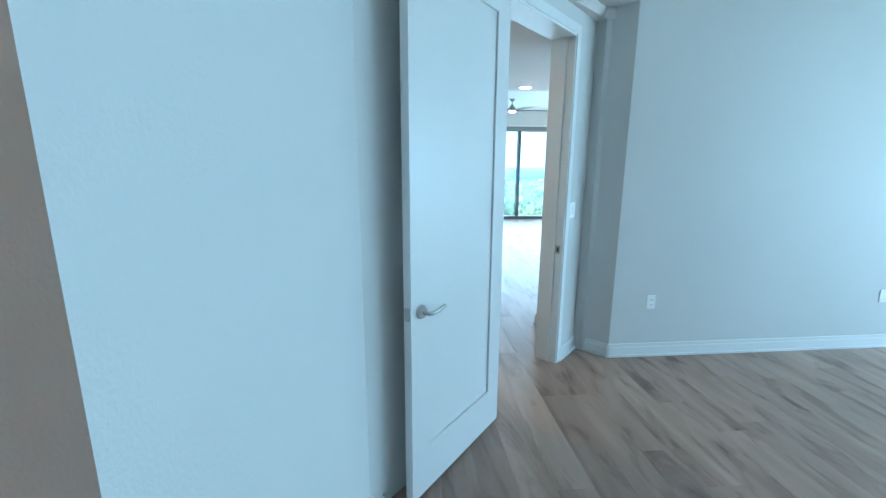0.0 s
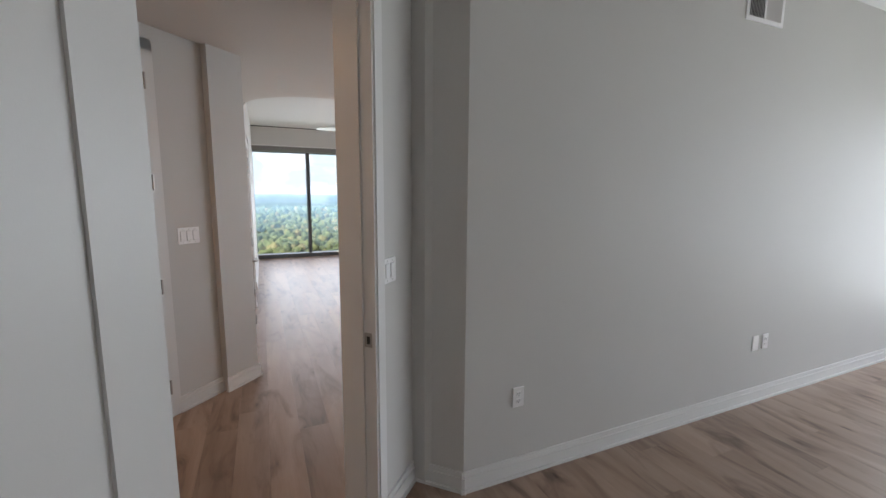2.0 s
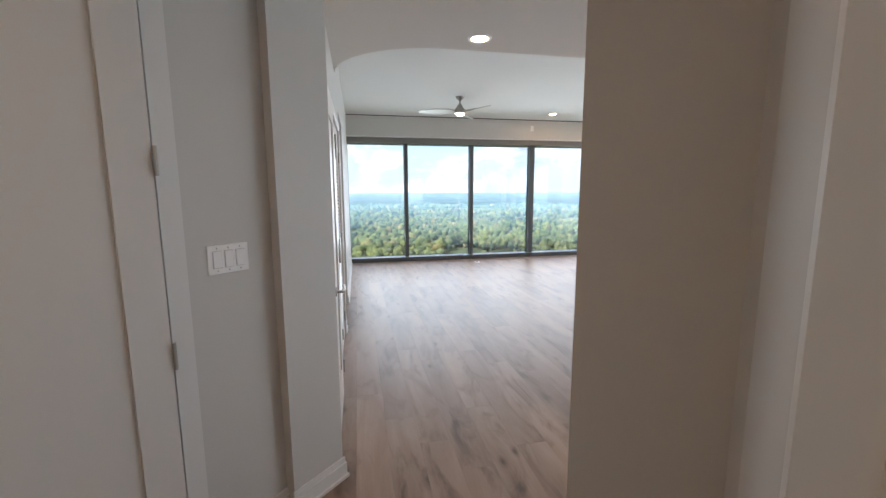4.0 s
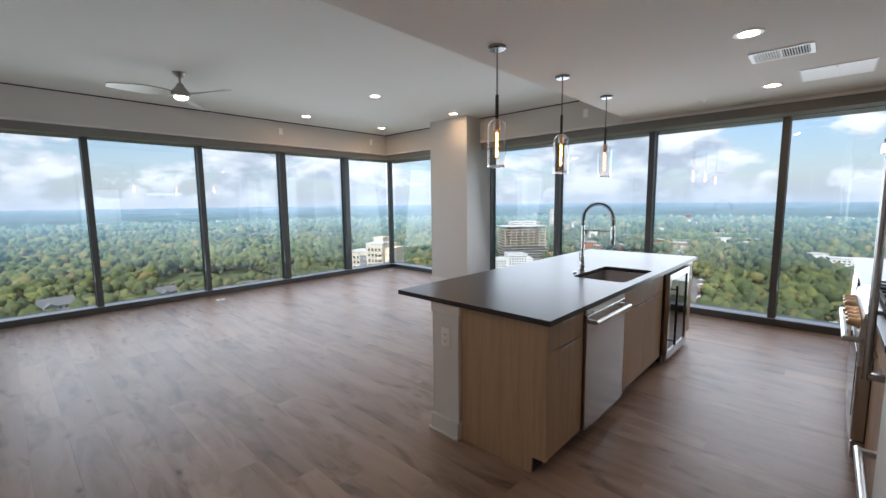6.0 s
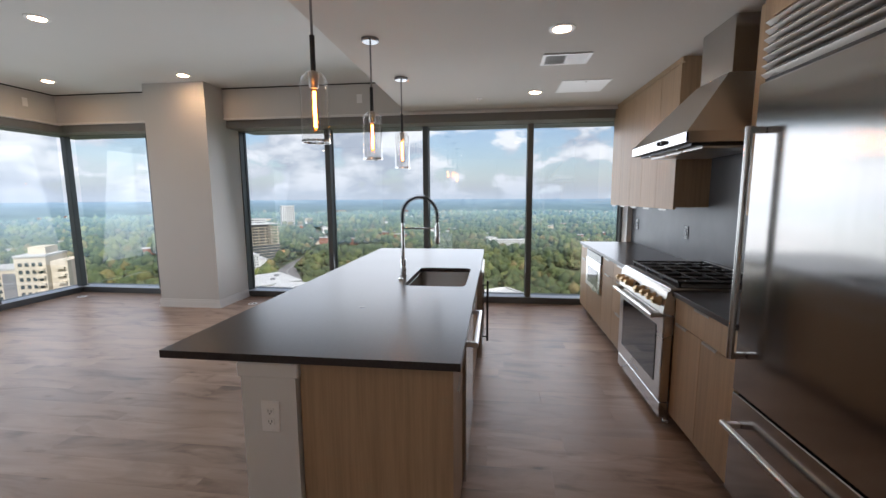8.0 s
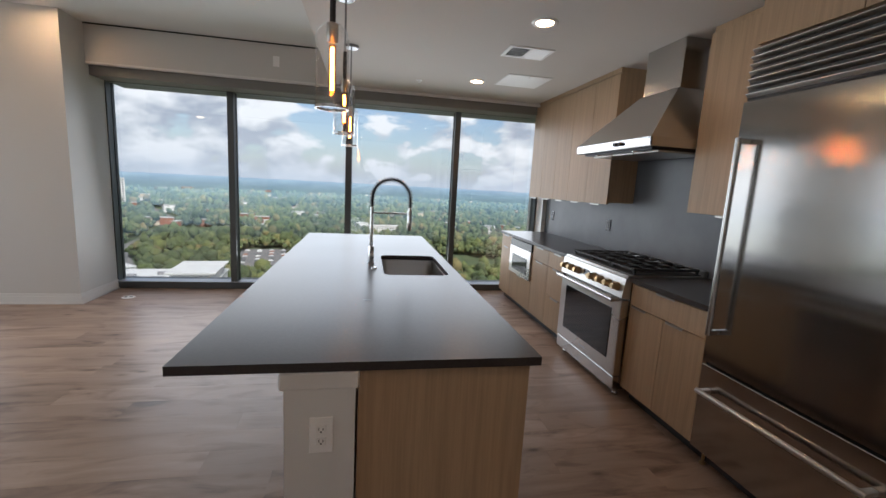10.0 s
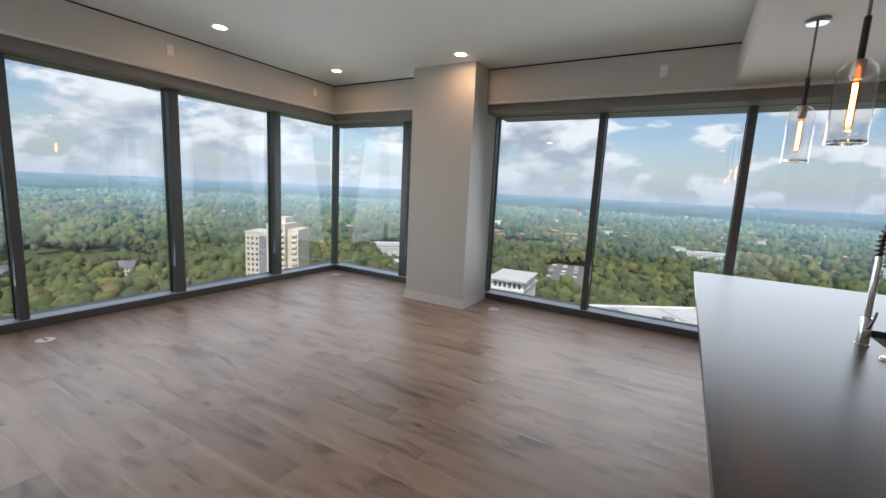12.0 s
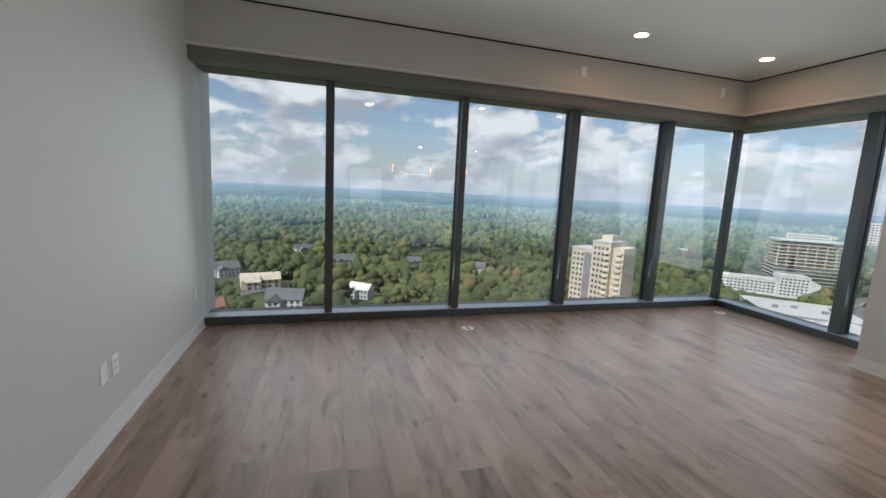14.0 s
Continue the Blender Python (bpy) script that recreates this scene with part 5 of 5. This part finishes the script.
def blob(sub):
    bm = bmesh.new()
    bmesh.ops.create_icosphere(bm, subdivisions=sub, radius=1.0)
    co = np.array([v_.co[:] for v_ in bm.verts])
    f = np.array([[v_.index for v_ in g.verts] for g in bm.faces])
    bm.free()
    return co, f


CLEAR = []   # (x, y, radius) kept free of trees


def trees(name, n, r0, r1, size, clumps, sub, mat, label):
    """One mesh of many crowns, each a few ragged clumps on rising ground."""
    co, fa = blob(sub)
    a = rng.uniform(radians(50), radians(205), n)
    r = np.sqrt(rng.uniform(r0 ** 2, r1 ** 2, n))
    x, y = r * np.cos(a), r * np.sin(a)
    keep = np.ones(n, bool)
    for cx, cy, cr in CLEAR:
        keep &= (x - cx) ** 2 + (y - cy) ** 2 > cr ** 2
    # glades
    keep &= np.sin(x * 0.016 + 2 * np.sin(y * 0.0086)) + np.sin(y * 0.0186 + 2 * np.sin(x * 0.007)) < 1.55
    # the motorway
    for (ax, ay), (bx_, by) in zip(ROAD, ROAD[1:]):
        d = np.array([bx_ - ax, by - ay])
        L = np.hypot(*d)
        s = ((x - ax) * d[0] + (y - ay) * d[1]) / L
        o = np.abs((x - ax) * d[1] - (y - ay) * d[0]) / L
        keep &= ~((s > -10) & (s < L + 10) & (o < 12))
    x, y, r = x[keep], y[keep], r[keep]
    S = size * rng.uniform(0.65, 1.35, len(x))
    cx, cy, cz, cs, ch = [], [], [], [], []
    for j in range(clumps):
        q = rng.uniform(0, 2 * math.pi, len(x))
        o = 0 if j == 0 else rng.uniform(0.3, 0.95, len(x))
        cx.append(x + o * S * np.cos(q)), cy.append(y + o * S * np.sin(q))
        cs.append(S * (0.72 if j == 0 else rng.uniform(0.26, 0.50, len(x))))
        ch.append(np.full(len(x), 1.15 if j == 0 else 0.95))
        cz.append(land(r) + S * (1.35 if j == 0 else 1.0) + rng.uniform(-0.35, 0.75, len(x)) * S * 0.8)
    P = np.stack([np.concatenate(cx), np.concatenate(cy), np.concatenate(cz)], -1)
    s, hh_ = np.concatenate(cs), np.concatenate(ch)
    m = len(P)
    th = rng.uniform(0, 2 * math.pi, m)
    jit = rng.uniform(0.62, 1.38, (m, len(co), 1))
    loc = co[None] * jit
    lx = loc[..., 0] * np.cos(th)[:, None] - loc[..., 1] * np.sin(th)[:, None]
    ly = loc[..., 0] * np.sin(th)[:, None] + loc[..., 1] * np.cos(th)[:, None]
    V = np.stack([lx, ly, loc[..., 2] * hh_[:, None]], -1) * s[:, None, None] + P[:, None]
    F = (fa[None] + (np.arange(m) * len(co))[:, None, None]).reshape(-1, 3)
    me = bpy.data.meshes.new(name)
    V = V.reshape(-1, 3)
    me.vertices.add(len(V)), me.vertices.foreach_set("co", V.astype(np.float32).ravel())
    me.loops.add(F.size), me.loops.foreach_set("vertex_index", F.astype(np.int32).ravel())
    me.polygons.add(len(F)), me.polygons.foreach_set("loop_start", np.arange(0, F.size, 3, dtype=np.int32))
    me.update(calc_edges=True)
    me.materials.append(mat)
    return tagged(new(name, me), label, "woods", "", "stuff")


k = Mat("asphalt", (0.09, 0.09, 0.09), 0.9)
k.colour(k.ramp(k.noise(k.coords(), 0.3, 4), (0.3, (0.10, 0.10, 0.105)), (0.7, (0.16, 0.155, 0.15))))
ASPHALT = k.m


def facade_mat(name, colour, rough=0.8):
    k = Mat(name, colour, rough)
    k.colour(k.mix(0.5, colour, k.ramp(k.noise(k.coords(), 0.25, 5), (0.3, tuple(c * 0.75 for c in colour)), (0.7, tuple(min(0.9, c * 1.15) for c in colour)))))
    return k.m


CREAM = facade_mat("cream_concrete", (0.55, 0.48, 0.38))
WHITEC = facade_mat("white_render", (0.62, 0.61, 0.59))
ROOFW = facade_mat("white_roof_membrane", (0.46, 0.46, 0.455))
GREYC = facade_mat("grey_panel", (0.20, 0.20, 0.21))
BRICK = facade_mat("red_brick", (0.28, 0.13, 0.09))
ORANGE = facade_mat("orange_earth", (0.42, 0.22, 0.10))
ROOFG = facade_mat("grey_shingle", (0.12, 0.125, 0.135))
WGLASS = Mat("dark_window", (0.06, 0.075, 0.085), 0.15).m


def block(parent, name, m, x0, x1, y0, y1, z0, z1, mat, label=""):
    return part(name, moved(box(x0, x1, y0, y1, z0, z1), m), mat, parent, label)


def windows(parent, m, w, z0, z1, nx, nz, y, fw=0.6, fh=0.55):
    """Window objects set on the face at local y, across the width w."""
    cw, chh = w / nx, (z1 - z0) / nz
    me = mesh_of("window", box(-cw * fw / 2, cw * fw / 2, -0.15, 0.1, -chh * fh / 2, chh * fh / 2), WGLASS)
    for i in range(nx):
        for j in range(nz):
            o = new("window", me)
            o.parent = parent
            o.matrix_basis = m @ Matrix.Translation((-w / 2 + (i + 0.5) * cw, y, z0 + (j + 0.5) * chh))


def face_to(x, y, z=GZ, turn=0.0):
    """A frame at a place whose local -y looks back at the tower, turned by some degrees."""
    return Matrix.Translation((x, y, z)) @ Matrix.Rotation(math.atan2(y, x) - math.pi / 2 + radians(turn), 4, "Z")


# cream apartment tower
tw = thing("apartment_tower", "cream concrete apartment tower with balconies among trees", "building")
m = face_to(-183, 141, GZ, -28) @ Matrix.Scale(0.72, 4)
block(tw, "wall", m, -20, -2, -10, 10, 0, 60, CREAM)
block(tw, "wall", m, -2, 12, -13, 8, 0, 67, CREAM)
block(tw, "wall", m, 12, 20, -9, 10, 0, 64, CREAM)
block(tw, "grey_bay", m, -9, -2.5, -11, 0, 0, 58, GREYC, "grey panel bay")
block(tw, "roof", m, -20.5, -1.8, -10.4, 10.4, 60, 61, ROOFW)
block(tw, "roof", m, -2.4, 12.4, -13.4, 8.4, 67, 68, ROOFW)
block(tw, "penthouse", m, 1, 9, -6, 6, 68, 72, CREAM)
windows(tw, m @ Matrix.Translation((-14.5, 0, 0)), 10, 3, 58, 3, 14, -10.0, 0.5, 0.5)
windows(tw, m @ Matrix.Translation((5, 0, 0)), 12, 3, 65, 4, 15, -13.0, 0.55, 0.5)
bal = mesh_of("balcony", box(-1.9, 1.9, -1.6, 0, -0.2, 1.0), CREAM)
for i in range(14):
    for x_ in (9.6, 17.0):
        o = new("balcony", bal)
        o.parent = tw
        o.matrix_basis = m @ Matrix.Translation((x_, -13.0 if x_ < 12 else -9.0, 5 + i * 4.2))
block(tw, "podium", m, -26, 34, -22, 16, 0, 12, WHITEC)
block(tw, "podium_roof", m, -26.5, 34.5, -22.5, 16.5, 12, 12.6, ROOFW)

# unfinished block with open floors
ub = thing("unfinished_building", "unfinished concrete office building with open floors", "building")
m = face_to(-264, 424, GZ, 20) @ Matrix.Scale(0.88, 4)
for i in range(12):
    block(ub, "floor_slab", m, -30, 30, -18, 18, 3.6 * i + 3.2, 3.6 * i + 3.75, CREAM)
col = mesh_of("column", box(-0.5, 0.5, -0.5, 0.5, 0, 3.2), CREAM)
for i in range(12):
    for x_ in np.linspace(-28, 28, 8):
        for y_ in (-16, 16):
            o = new("column", col)
            o.parent = ub
            o.matrix_basis = m @ Matrix.Translation((float(x_), y_, 3.6 * i + (0.15 if i else 0)))
block(ub, "core", m, -18, 18, -10, 10, 0, 46, GREYC)
block(ub, "glazing", m, -29.5, 29.5, -17.4, 17.4, 0.2, 20, WGLASS, "lower floors of dark glass")
block(ub, "roof", m, -30.4, 30.4, -18.4, 18.4, 46.8, 47.4, ROOFW)

# white low office beside it
ob_ = thing("office_building", "white low office building with flat roofs", "building")
m = face_to(-243, 346, GZ, 12) @ Matrix.Scale(0.7, 4)
block(ob_, "wall", m, -52, 50, -14, 14, 0, 17, WHITEC)
block(ob_, "wall", m, 12, 40, -17, 10, 0, 24, WHITEC)
block(ob_, "roof", m, -52.5, 50.5, -14.5, 14.5, 17, 17.6, ROOFW)
block(ob_, "roof", m, 11.5, 40.5, -17.5, 10.5, 24, 24.6, ROOFW)
windows(ob_, m @ Matrix.Translation((-20, 0, 0)), 60, 2, 16, 15, 4, -14.0, 0.6, 0.5)
windows(ob_, m @ Matrix.Translation((26, 0, 0)), 26, 2, 23, 7, 6, -17.0, 0.6, 0.5)

# white neighbour with tall windows
nb = thing("neighbour_building", "white modern building with flat roof terraces", "building")
m = face_to(-64, 176, GZ, -14) @ Matrix.Scale(0.7, 4)
block(nb, "wall", m, -58, 12, -9, 40, 0, 36, WHITEC)
block(nb, "wall", m, -10, 12, -2, 30, 36, 43, WHITEC)
block(nb, "roof", m, -59, 13, -10, 41, 36, 37, ROOFW)
block(nb, "roof", m, -12, 14.5, -5, 32, 43, 44, ROOFW)
windows(nb, m @ Matrix.Translation((-23, 0, 0)), 66, 21, 34, 18, 2, -9.0, 0.62, 0.7)
windows(nb, m @ Matrix.Translation((1, 0, 0)), 20, 37, 42, 6, 1, -2.0, 0.6, 0.7)
for i, (x_, y_) in enumerate(((-45, 8), (-38, 16), (-30, 6), (-24, 22))):
    block(nb, "roof_unit", m, x_, x_ + 4, y_, y_ + 3, 37, 38.8, GREYC, "grey roof unit")
# near low roof right below
lr = thing("podium_building", "low building with a broad white roof", "building")
m = Matrix.Translation((11, 138, GZ)) @ Matrix.Rotation(radians(35), 4, "Z")
block(lr, "wall", m, -45, -0.5, -40, -0.5, 0, 38.6, WHITEC)
block(lr, "roof", m, -45.5, 0, -40.5, 0, 38.6, 39.2, ROOFW)
for a_, b_, c_, d_ in ((-45.5, 0, -0.35, 0), (-0.35, 0, -40.5, -0.35)):
    block(lr, "parapet", m, a_, b_, c_, d_, 39.2, 39.75, WHITEC)
for x_ in (-12, -24, -36):
    block(lr, "roof_seam", m, x_, x_ + 0.15, -40, -0.5, 39.2, 39.28, GREYC)
for x_, y_ in ((-30, -8), (-18, -14), (-9, -22)):
    block(lr, "roof_unit", m, x_, x_ + 2.4, y_, y_ + 1.8, 39.2, 40.3, GREYC, "grey roof unit")
for z_ in (39.9, 40.4, 40.9):
    block(lr, "roof_railing", m, -40, -22, -3.05, -3.0, z_, z_ + 0.06, GREYC)
for i in range(10):
    block(lr, "railing_post", m, -40 + 2 * i, -39.94 + 2 * i, -3.05, -3.0, 39.2, 40.96, GREYC)
# broad white hall in front of the offices
wh = thing("white_hall", "long low hall with a broad white roof", "building")
m = face_to(-158, 258, GZ, 18)
block(wh, "wall", m, -24, 24, -20, 20, 0, 13.4, WHITEC)
block(wh, "roof", m, -24.5, 24.5, -20.5, 20.5, 13.4, 14, ROOFW)
for x_, y_ in ((-14, -6), (-4, -2), (8, -8), (15, 4)):
    block(wh, "roof_unit", m, x_, x_ + 2.6, y_, y_ + 2, 14, 15.4, GREYC, "grey roof unit")
windows(wh, m, 46, 2, 12.4, 12, 3, -20.0, 0.6, 0.55)
# office tower and clinic further out
for x_, y_, w_, h_, nz_, lab_ in ((-443, 849, 26, 52, 12, "pale office tower far off beyond the building site"), (-500, 800, 60, 26, 6, "long pale office block far off beyond the building site"), (32, 577, 44, 10, 3, "long white flat-roofed building among the woods")):
    t = thing("office_block", lab_, "building")
    m = face_to(x_, y_, GZ, 14)
    block(t, "wall", m, -w_ / 2, w_ / 2, -8, 8, 0, h_, WHITEC)
    block(t, "roof", m, -w_ / 2 - 0.5, w_ / 2 + 0.5, -8.5, 8.5, h_, h_ + 0.7, ROOFW)
    windows(t, m, w_ * 0.94, 1, h_ - 1, max(6, int(w_ / 4)), nz_, -8.0, 0.6, 0.5)

ROAD = [(-150, 296), (-192, 365), (-203, 405), (-213, 471), (-262, 640), (-420, 900)]


def strip(name, pts, w, z, mat, label, cat):
    bm = bmesh.new()
    prev = None
    for i, (x_, y_) in enumerate(pts):
        a, b = Vector(pts[max(0, i - 1)]), Vector(pts[min(len(pts) - 1, i + 1)])
        d = (b - a).normalized()
        s = Vector((-d.y, d.x)) * w / 2
        cur = [bm.verts.new((x_ + s.x, y_ + s.y, z)), bm.verts.new((x_ - s.x, y_ - s.y, z))]
        if prev:
            bm.faces.new((prev[0], prev[1], cur[1], cur[0]))
        prev = cur
    bmesh.ops.recalc_face_normals(bm, faces=bm.faces)
    for f in bm.faces:
        if f.normal.z < 0:
            f.normal_flip()
    return struct(name, bm, mat, label, cat)


strip("road", ROAD, 18, GZ + 0.6, ASPHALT, "grey motorway curving through the woods", "road")
strip("road_lane", ROAD, 0.6, GZ + 0.7, ROOFW, "pale median line of the motorway", "road marking")
strip("street", [(-228, -96), (-262, -62), (-292, -30), (-325, -6), (-352, 40), (-345, 105)], 7, GZ + 0.5, ASPHALT, "narrow street between the houses", "road")
strip("parking_lot", [(-66, 300), (-88, 415)], 42, GZ + 0.5, ASPHALT, "grey parking lot among trees", "parking lot")
strip("earthworks", [(-348, 405), (-388, 436)], 30, GZ + 0.5, ORANGE, "orange bare earth of a building site", "earth")
strip("earthworks", [(-262, 452), (-282, 512)], 34, GZ + 0.5, ORANGE, "orange bare earth of a building site", "earth")

CLEAR += [(-183, 141, 27), (-264, 424, 44), (-243, 346, 36), (-270, 340, 26), (-215, 352, 26), (-78, 188, 44), (0, 105, 44), (-77, 357, 24), (-70, 322, 24), (-84, 392, 26), (-273, 482, 26), (-368, 420, 20), (-158, 258, 33), (32, 577, 24), (-443, 849, 22)]
# trees cleared along the camera's sight line so these buildings show
for x_, y_, r_, way_ in ((-264, 424, 26, 90), (-243, 346, 26, 70), (-158, 258, 22, 40), (-273, 482, 18, 60), (-368, 420, 14, 50), (-77, 357, 18, 60), (32, 577, 20, 60)):
    q_ = math.hypot(x_, y_)
    CLEAR += [(x_ * (1 - d_ / q_), y_ * (1 - d_ / q_), r_) for d_ in range(15, way_ + 1, 15)]

# parked cars
car_mats = [ROOFW, GREYC, BRICK, WHITEC, ROOFG]
car_meshes = []
for cm in car_mats:
    bm = bmesh.new()
    bx(bm, -2.2, 2.2, -0.9, 0.9, 0.3, 0.95), bx(bm, -1.3, 1.2, -0.8, 0.8, 0.95, 1.5)
    car_meshes.append(mesh_of("car", bm, cm))
for i in range(60):
    r_, c_i = divmod(i, 15)
    if rng.random() < 0.2:
        continue
    o = tagged(new("car", car_meshes[int(rng.integers(0, 5))]), "parked car in the lot among trees", "car", "parked cars")
    d = Vector((-22, 115, 0)).normalized()
    p = Vector((-66, 300, GZ + 0.5)) + d * (2 + c_i * 7.4) + Vector((-d.y, d.x, 0)) * (-16 + r_ * 10.5)
    o.matrix_world = Matrix.Translation(p) @ Matrix.Rotation(math.atan2(d.y, d.x) + math.pi / 2, 4, "Z")


def house(x, y, w, d, turn, wall_m, roof_m, label):
    """A gabled house with a cross wing, windows and a chimney."""
    t = thing("house", label, "house", "houses among trees")
    m_ = face_to(x, y, GZ, turn)
    CLEAR.append((x, y, max(w, d) * 0.95))
    dx, dy = x / math.hypot(x, y), y / math.hypot(x, y)
    for q_, f_q in ((13, 0.85), (26, 0.75), (39, 0.65), (52, 0.5)):
        CLEAR.append((x - dx * q_, y - dy * q_, max(w, d) * f_q))
    for (a, b, c, e, h) in ((-w / 2, w / 2, -d / 2, d / 2, 6.0), (-w * 0.42, -w * 0.05, -d * 0.85, 0, 5.6)):
        block(t, "wall", m_, a, b, c, e, 0, h, wall_m)
        along_x = (b - a) > (e - c)
        rise = 0.42 * min(b - a, e - c)
        bm_ = bmesh.new()
        o_ = 0.6
        if along_x:
            q = [(a - o_, c - o_, h), (b + o_, c - o_, h), (b + o_, e + o_, h), (a - o_, e + o_, h), (a - o_, (c + e) / 2, h + rise), (b + o_, (c + e) / 2, h + rise)]
        else:
            q = [(a - o_, c - o_, h), (a - o_, e + o_, h), (b + o_, e + o_, h), (b + o_, c - o_, h), ((a + b) / 2, c - o_, h + rise), ((a + b) / 2, e + o_, h + rise)]
        vv = [bm_.verts.new(p) for p in q]
        ff_ = ((0, 1, 5, 4), (2, 3, 4, 5), (1, 2, 5), (3, 0, 4), (0, 3, 2, 1)) if along_x else ((0, 1, 5, 4), (2, 3, 4, 5), (1, 2, 5), (3, 0, 4), (0, 3, 2, 1))
        for f_i in ff_:
            bm_.faces.new([vv[i_] for i_ in f_i])
        bmesh.ops.recalc_face_normals(bm_, faces=bm_.faces)
        part("roof", moved(bm_, m_), roof_m, t, "pitched shingle roof")
    windows(t, m_ @ Matrix.Translation((w * 0.22, 0, 0)), w * 0.5, 0.4, 5.8, 3, 2, -d / 2, 0.45, 0.6)
    windows(t, m_ @ Matrix.Translation((-w * 0.235, 0, 0)), w * 0.3, 0.4, 5.4, 2, 2, -d * 0.85, 0.45, 0.6)
    block(t, "chimney", m_, w * 0.3, w * 0.3 + 1.2, -0.6, 0.6, 5, 11, BRICK)


house(-331, -75, 18, 11, 20, WHITEC, ROOFG, "white gabled house among the trees")
house(-241, -25, 20, 12, -15, WHITEC, ROOFG, "white house with dark grey gabled roof")
house(-367, 14, 18, 11, 10, WHITEC, ROOFG, "white gabled house among the trees")
house(-359, 75, 13, 9, 25, WHITEC, ROOFG, "small white house among the trees")
house(-258, 19, 14, 9, -30, WHITEC, WHITEC, "white house with a pale roof")
house(-290, -45, 24, 10, 5, CREAM, CREAM, "long low beige house beside the street")
house(-226, -62, 14, 10, 15, CREAM, BRICK, "low house with a red tiled roof")
house(-311, -92, 16, 10, -10, WHITEC, ROOFG, "white house with dark grey gabled roof")
house(-430, -24, 16, 10, 30, WHITEC, ROOFG, "white gabled house among the trees")
house(-330, 128, 13, 9, -20, CREAM, ROOFG, "cream house among the trees")

# far low buildings scattered over the plain
for i in range(330):
    a_ = rng.uniform(radians(60), radians(178))
    r_ = rng.uniform(560, 1680)
    if a_ > radians(128) and rng.random() < 0.72:
        continue
    x_, y_ = r_ * math.cos(a_), r_ * math.sin(a_)
    w_, d_, h_ = rng.uniform(7, 26) * (0.5 + r_ / 1680), rng.uniform(7, 15), rng.uniform(7, 13)
    t = thing("low_building", "pale flat-roofed building far off among woods", "building", "far buildings")
    m = face_to(x_, y_, float(land(np.array(r_))), rng.uniform(-40, 40))
    block(t, "wall", m, -w_ / 2, w_ / 2, -d_ / 2, d_ / 2, 0, h_, (WHITEC, CREAM, BRICK, WHITEC)[int(rng.integers(0, 4))])
    block(t, "roof", m, -w_ / 2 - 0.4, w_ / 2 + 0.4, -d_ / 2 - 0.4, d_ / 2 + 0.4, h_, h_ + 0.6, ROOFW)
    CLEAR.append((x_, y_, max(w_, d_) * 0.5))
    for q_ in (18, 36, 56):
        CLEAR.append((x_ * (1 - q_ / r_), y_ * (1 - q_ / r_), max(w_, d_) * 0.4))

trees("woods_near", 4600, 165, 450, 5.2, 15, 1, FOLIAGE, "dense green broadleaf woods below the tower")
trees("woods_middle", 12000, 450, 920, 5.6, 3, 1, HAZEFOLIAGE, "dense green woods in the middle distance, haze glow added")
trees("woods_far", 11000, 920, 1480, 7.0, 1, 1, HAZEFOLIAGE, "green woods far off, with haze painted on as glow")

# ---- floor planks ----
PW, PL, GAP = 0.190, 1.50, 0.0003
plank_meshes = {}
joined = bmesh.new()
prng = random.Random(3)
count = 0
row = 0
y = -8.95
while y < 0.0:
    x = -0.02 - prng.random() * PL
    while x < 13.4:
        L = PL * (1.0 if prng.random() < 0.7 else 0.8)
        cx_, cy_ = x + L / 2, y + PW / 2
        x0_, x1_ = max(x, -0.02), min(x + L, 13.4)
        inside = x1_ - x0_ > 0.02 and not (cx_ < 8.6 and cy_ < -8.0)
        near = (3.0 < cx_ < 11.6) and (-7.3 < cy_ < -2.6)
        if inside:
            if near and count < 300:
                key = round(x1_ - x0_, 3)
                if key not in plank_meshes:
                    plank_meshes[key] = mesh_of("plank", box(-key / 2 + GAP, key / 2 - GAP, -PW / 2 + GAP, PW / 2 - GAP, -0.006, 0.0), PLANK)
                o = new("plank", plank_meshes[key])
                o.parent = floor
                o.location = ((x0_ + x1_) / 2, cy_, 0)
                count += 1
            else:
                bx(joined, x0_ + GAP, x1_ - GAP, y + GAP, y + PW - GAP, -0.006, 0.0)
        x += L
    y += PW
    row += 1
rest = part("planks", joined, PLANK, floor)
tagged(rest, "oak-look floor planks", "", "", "stuff")
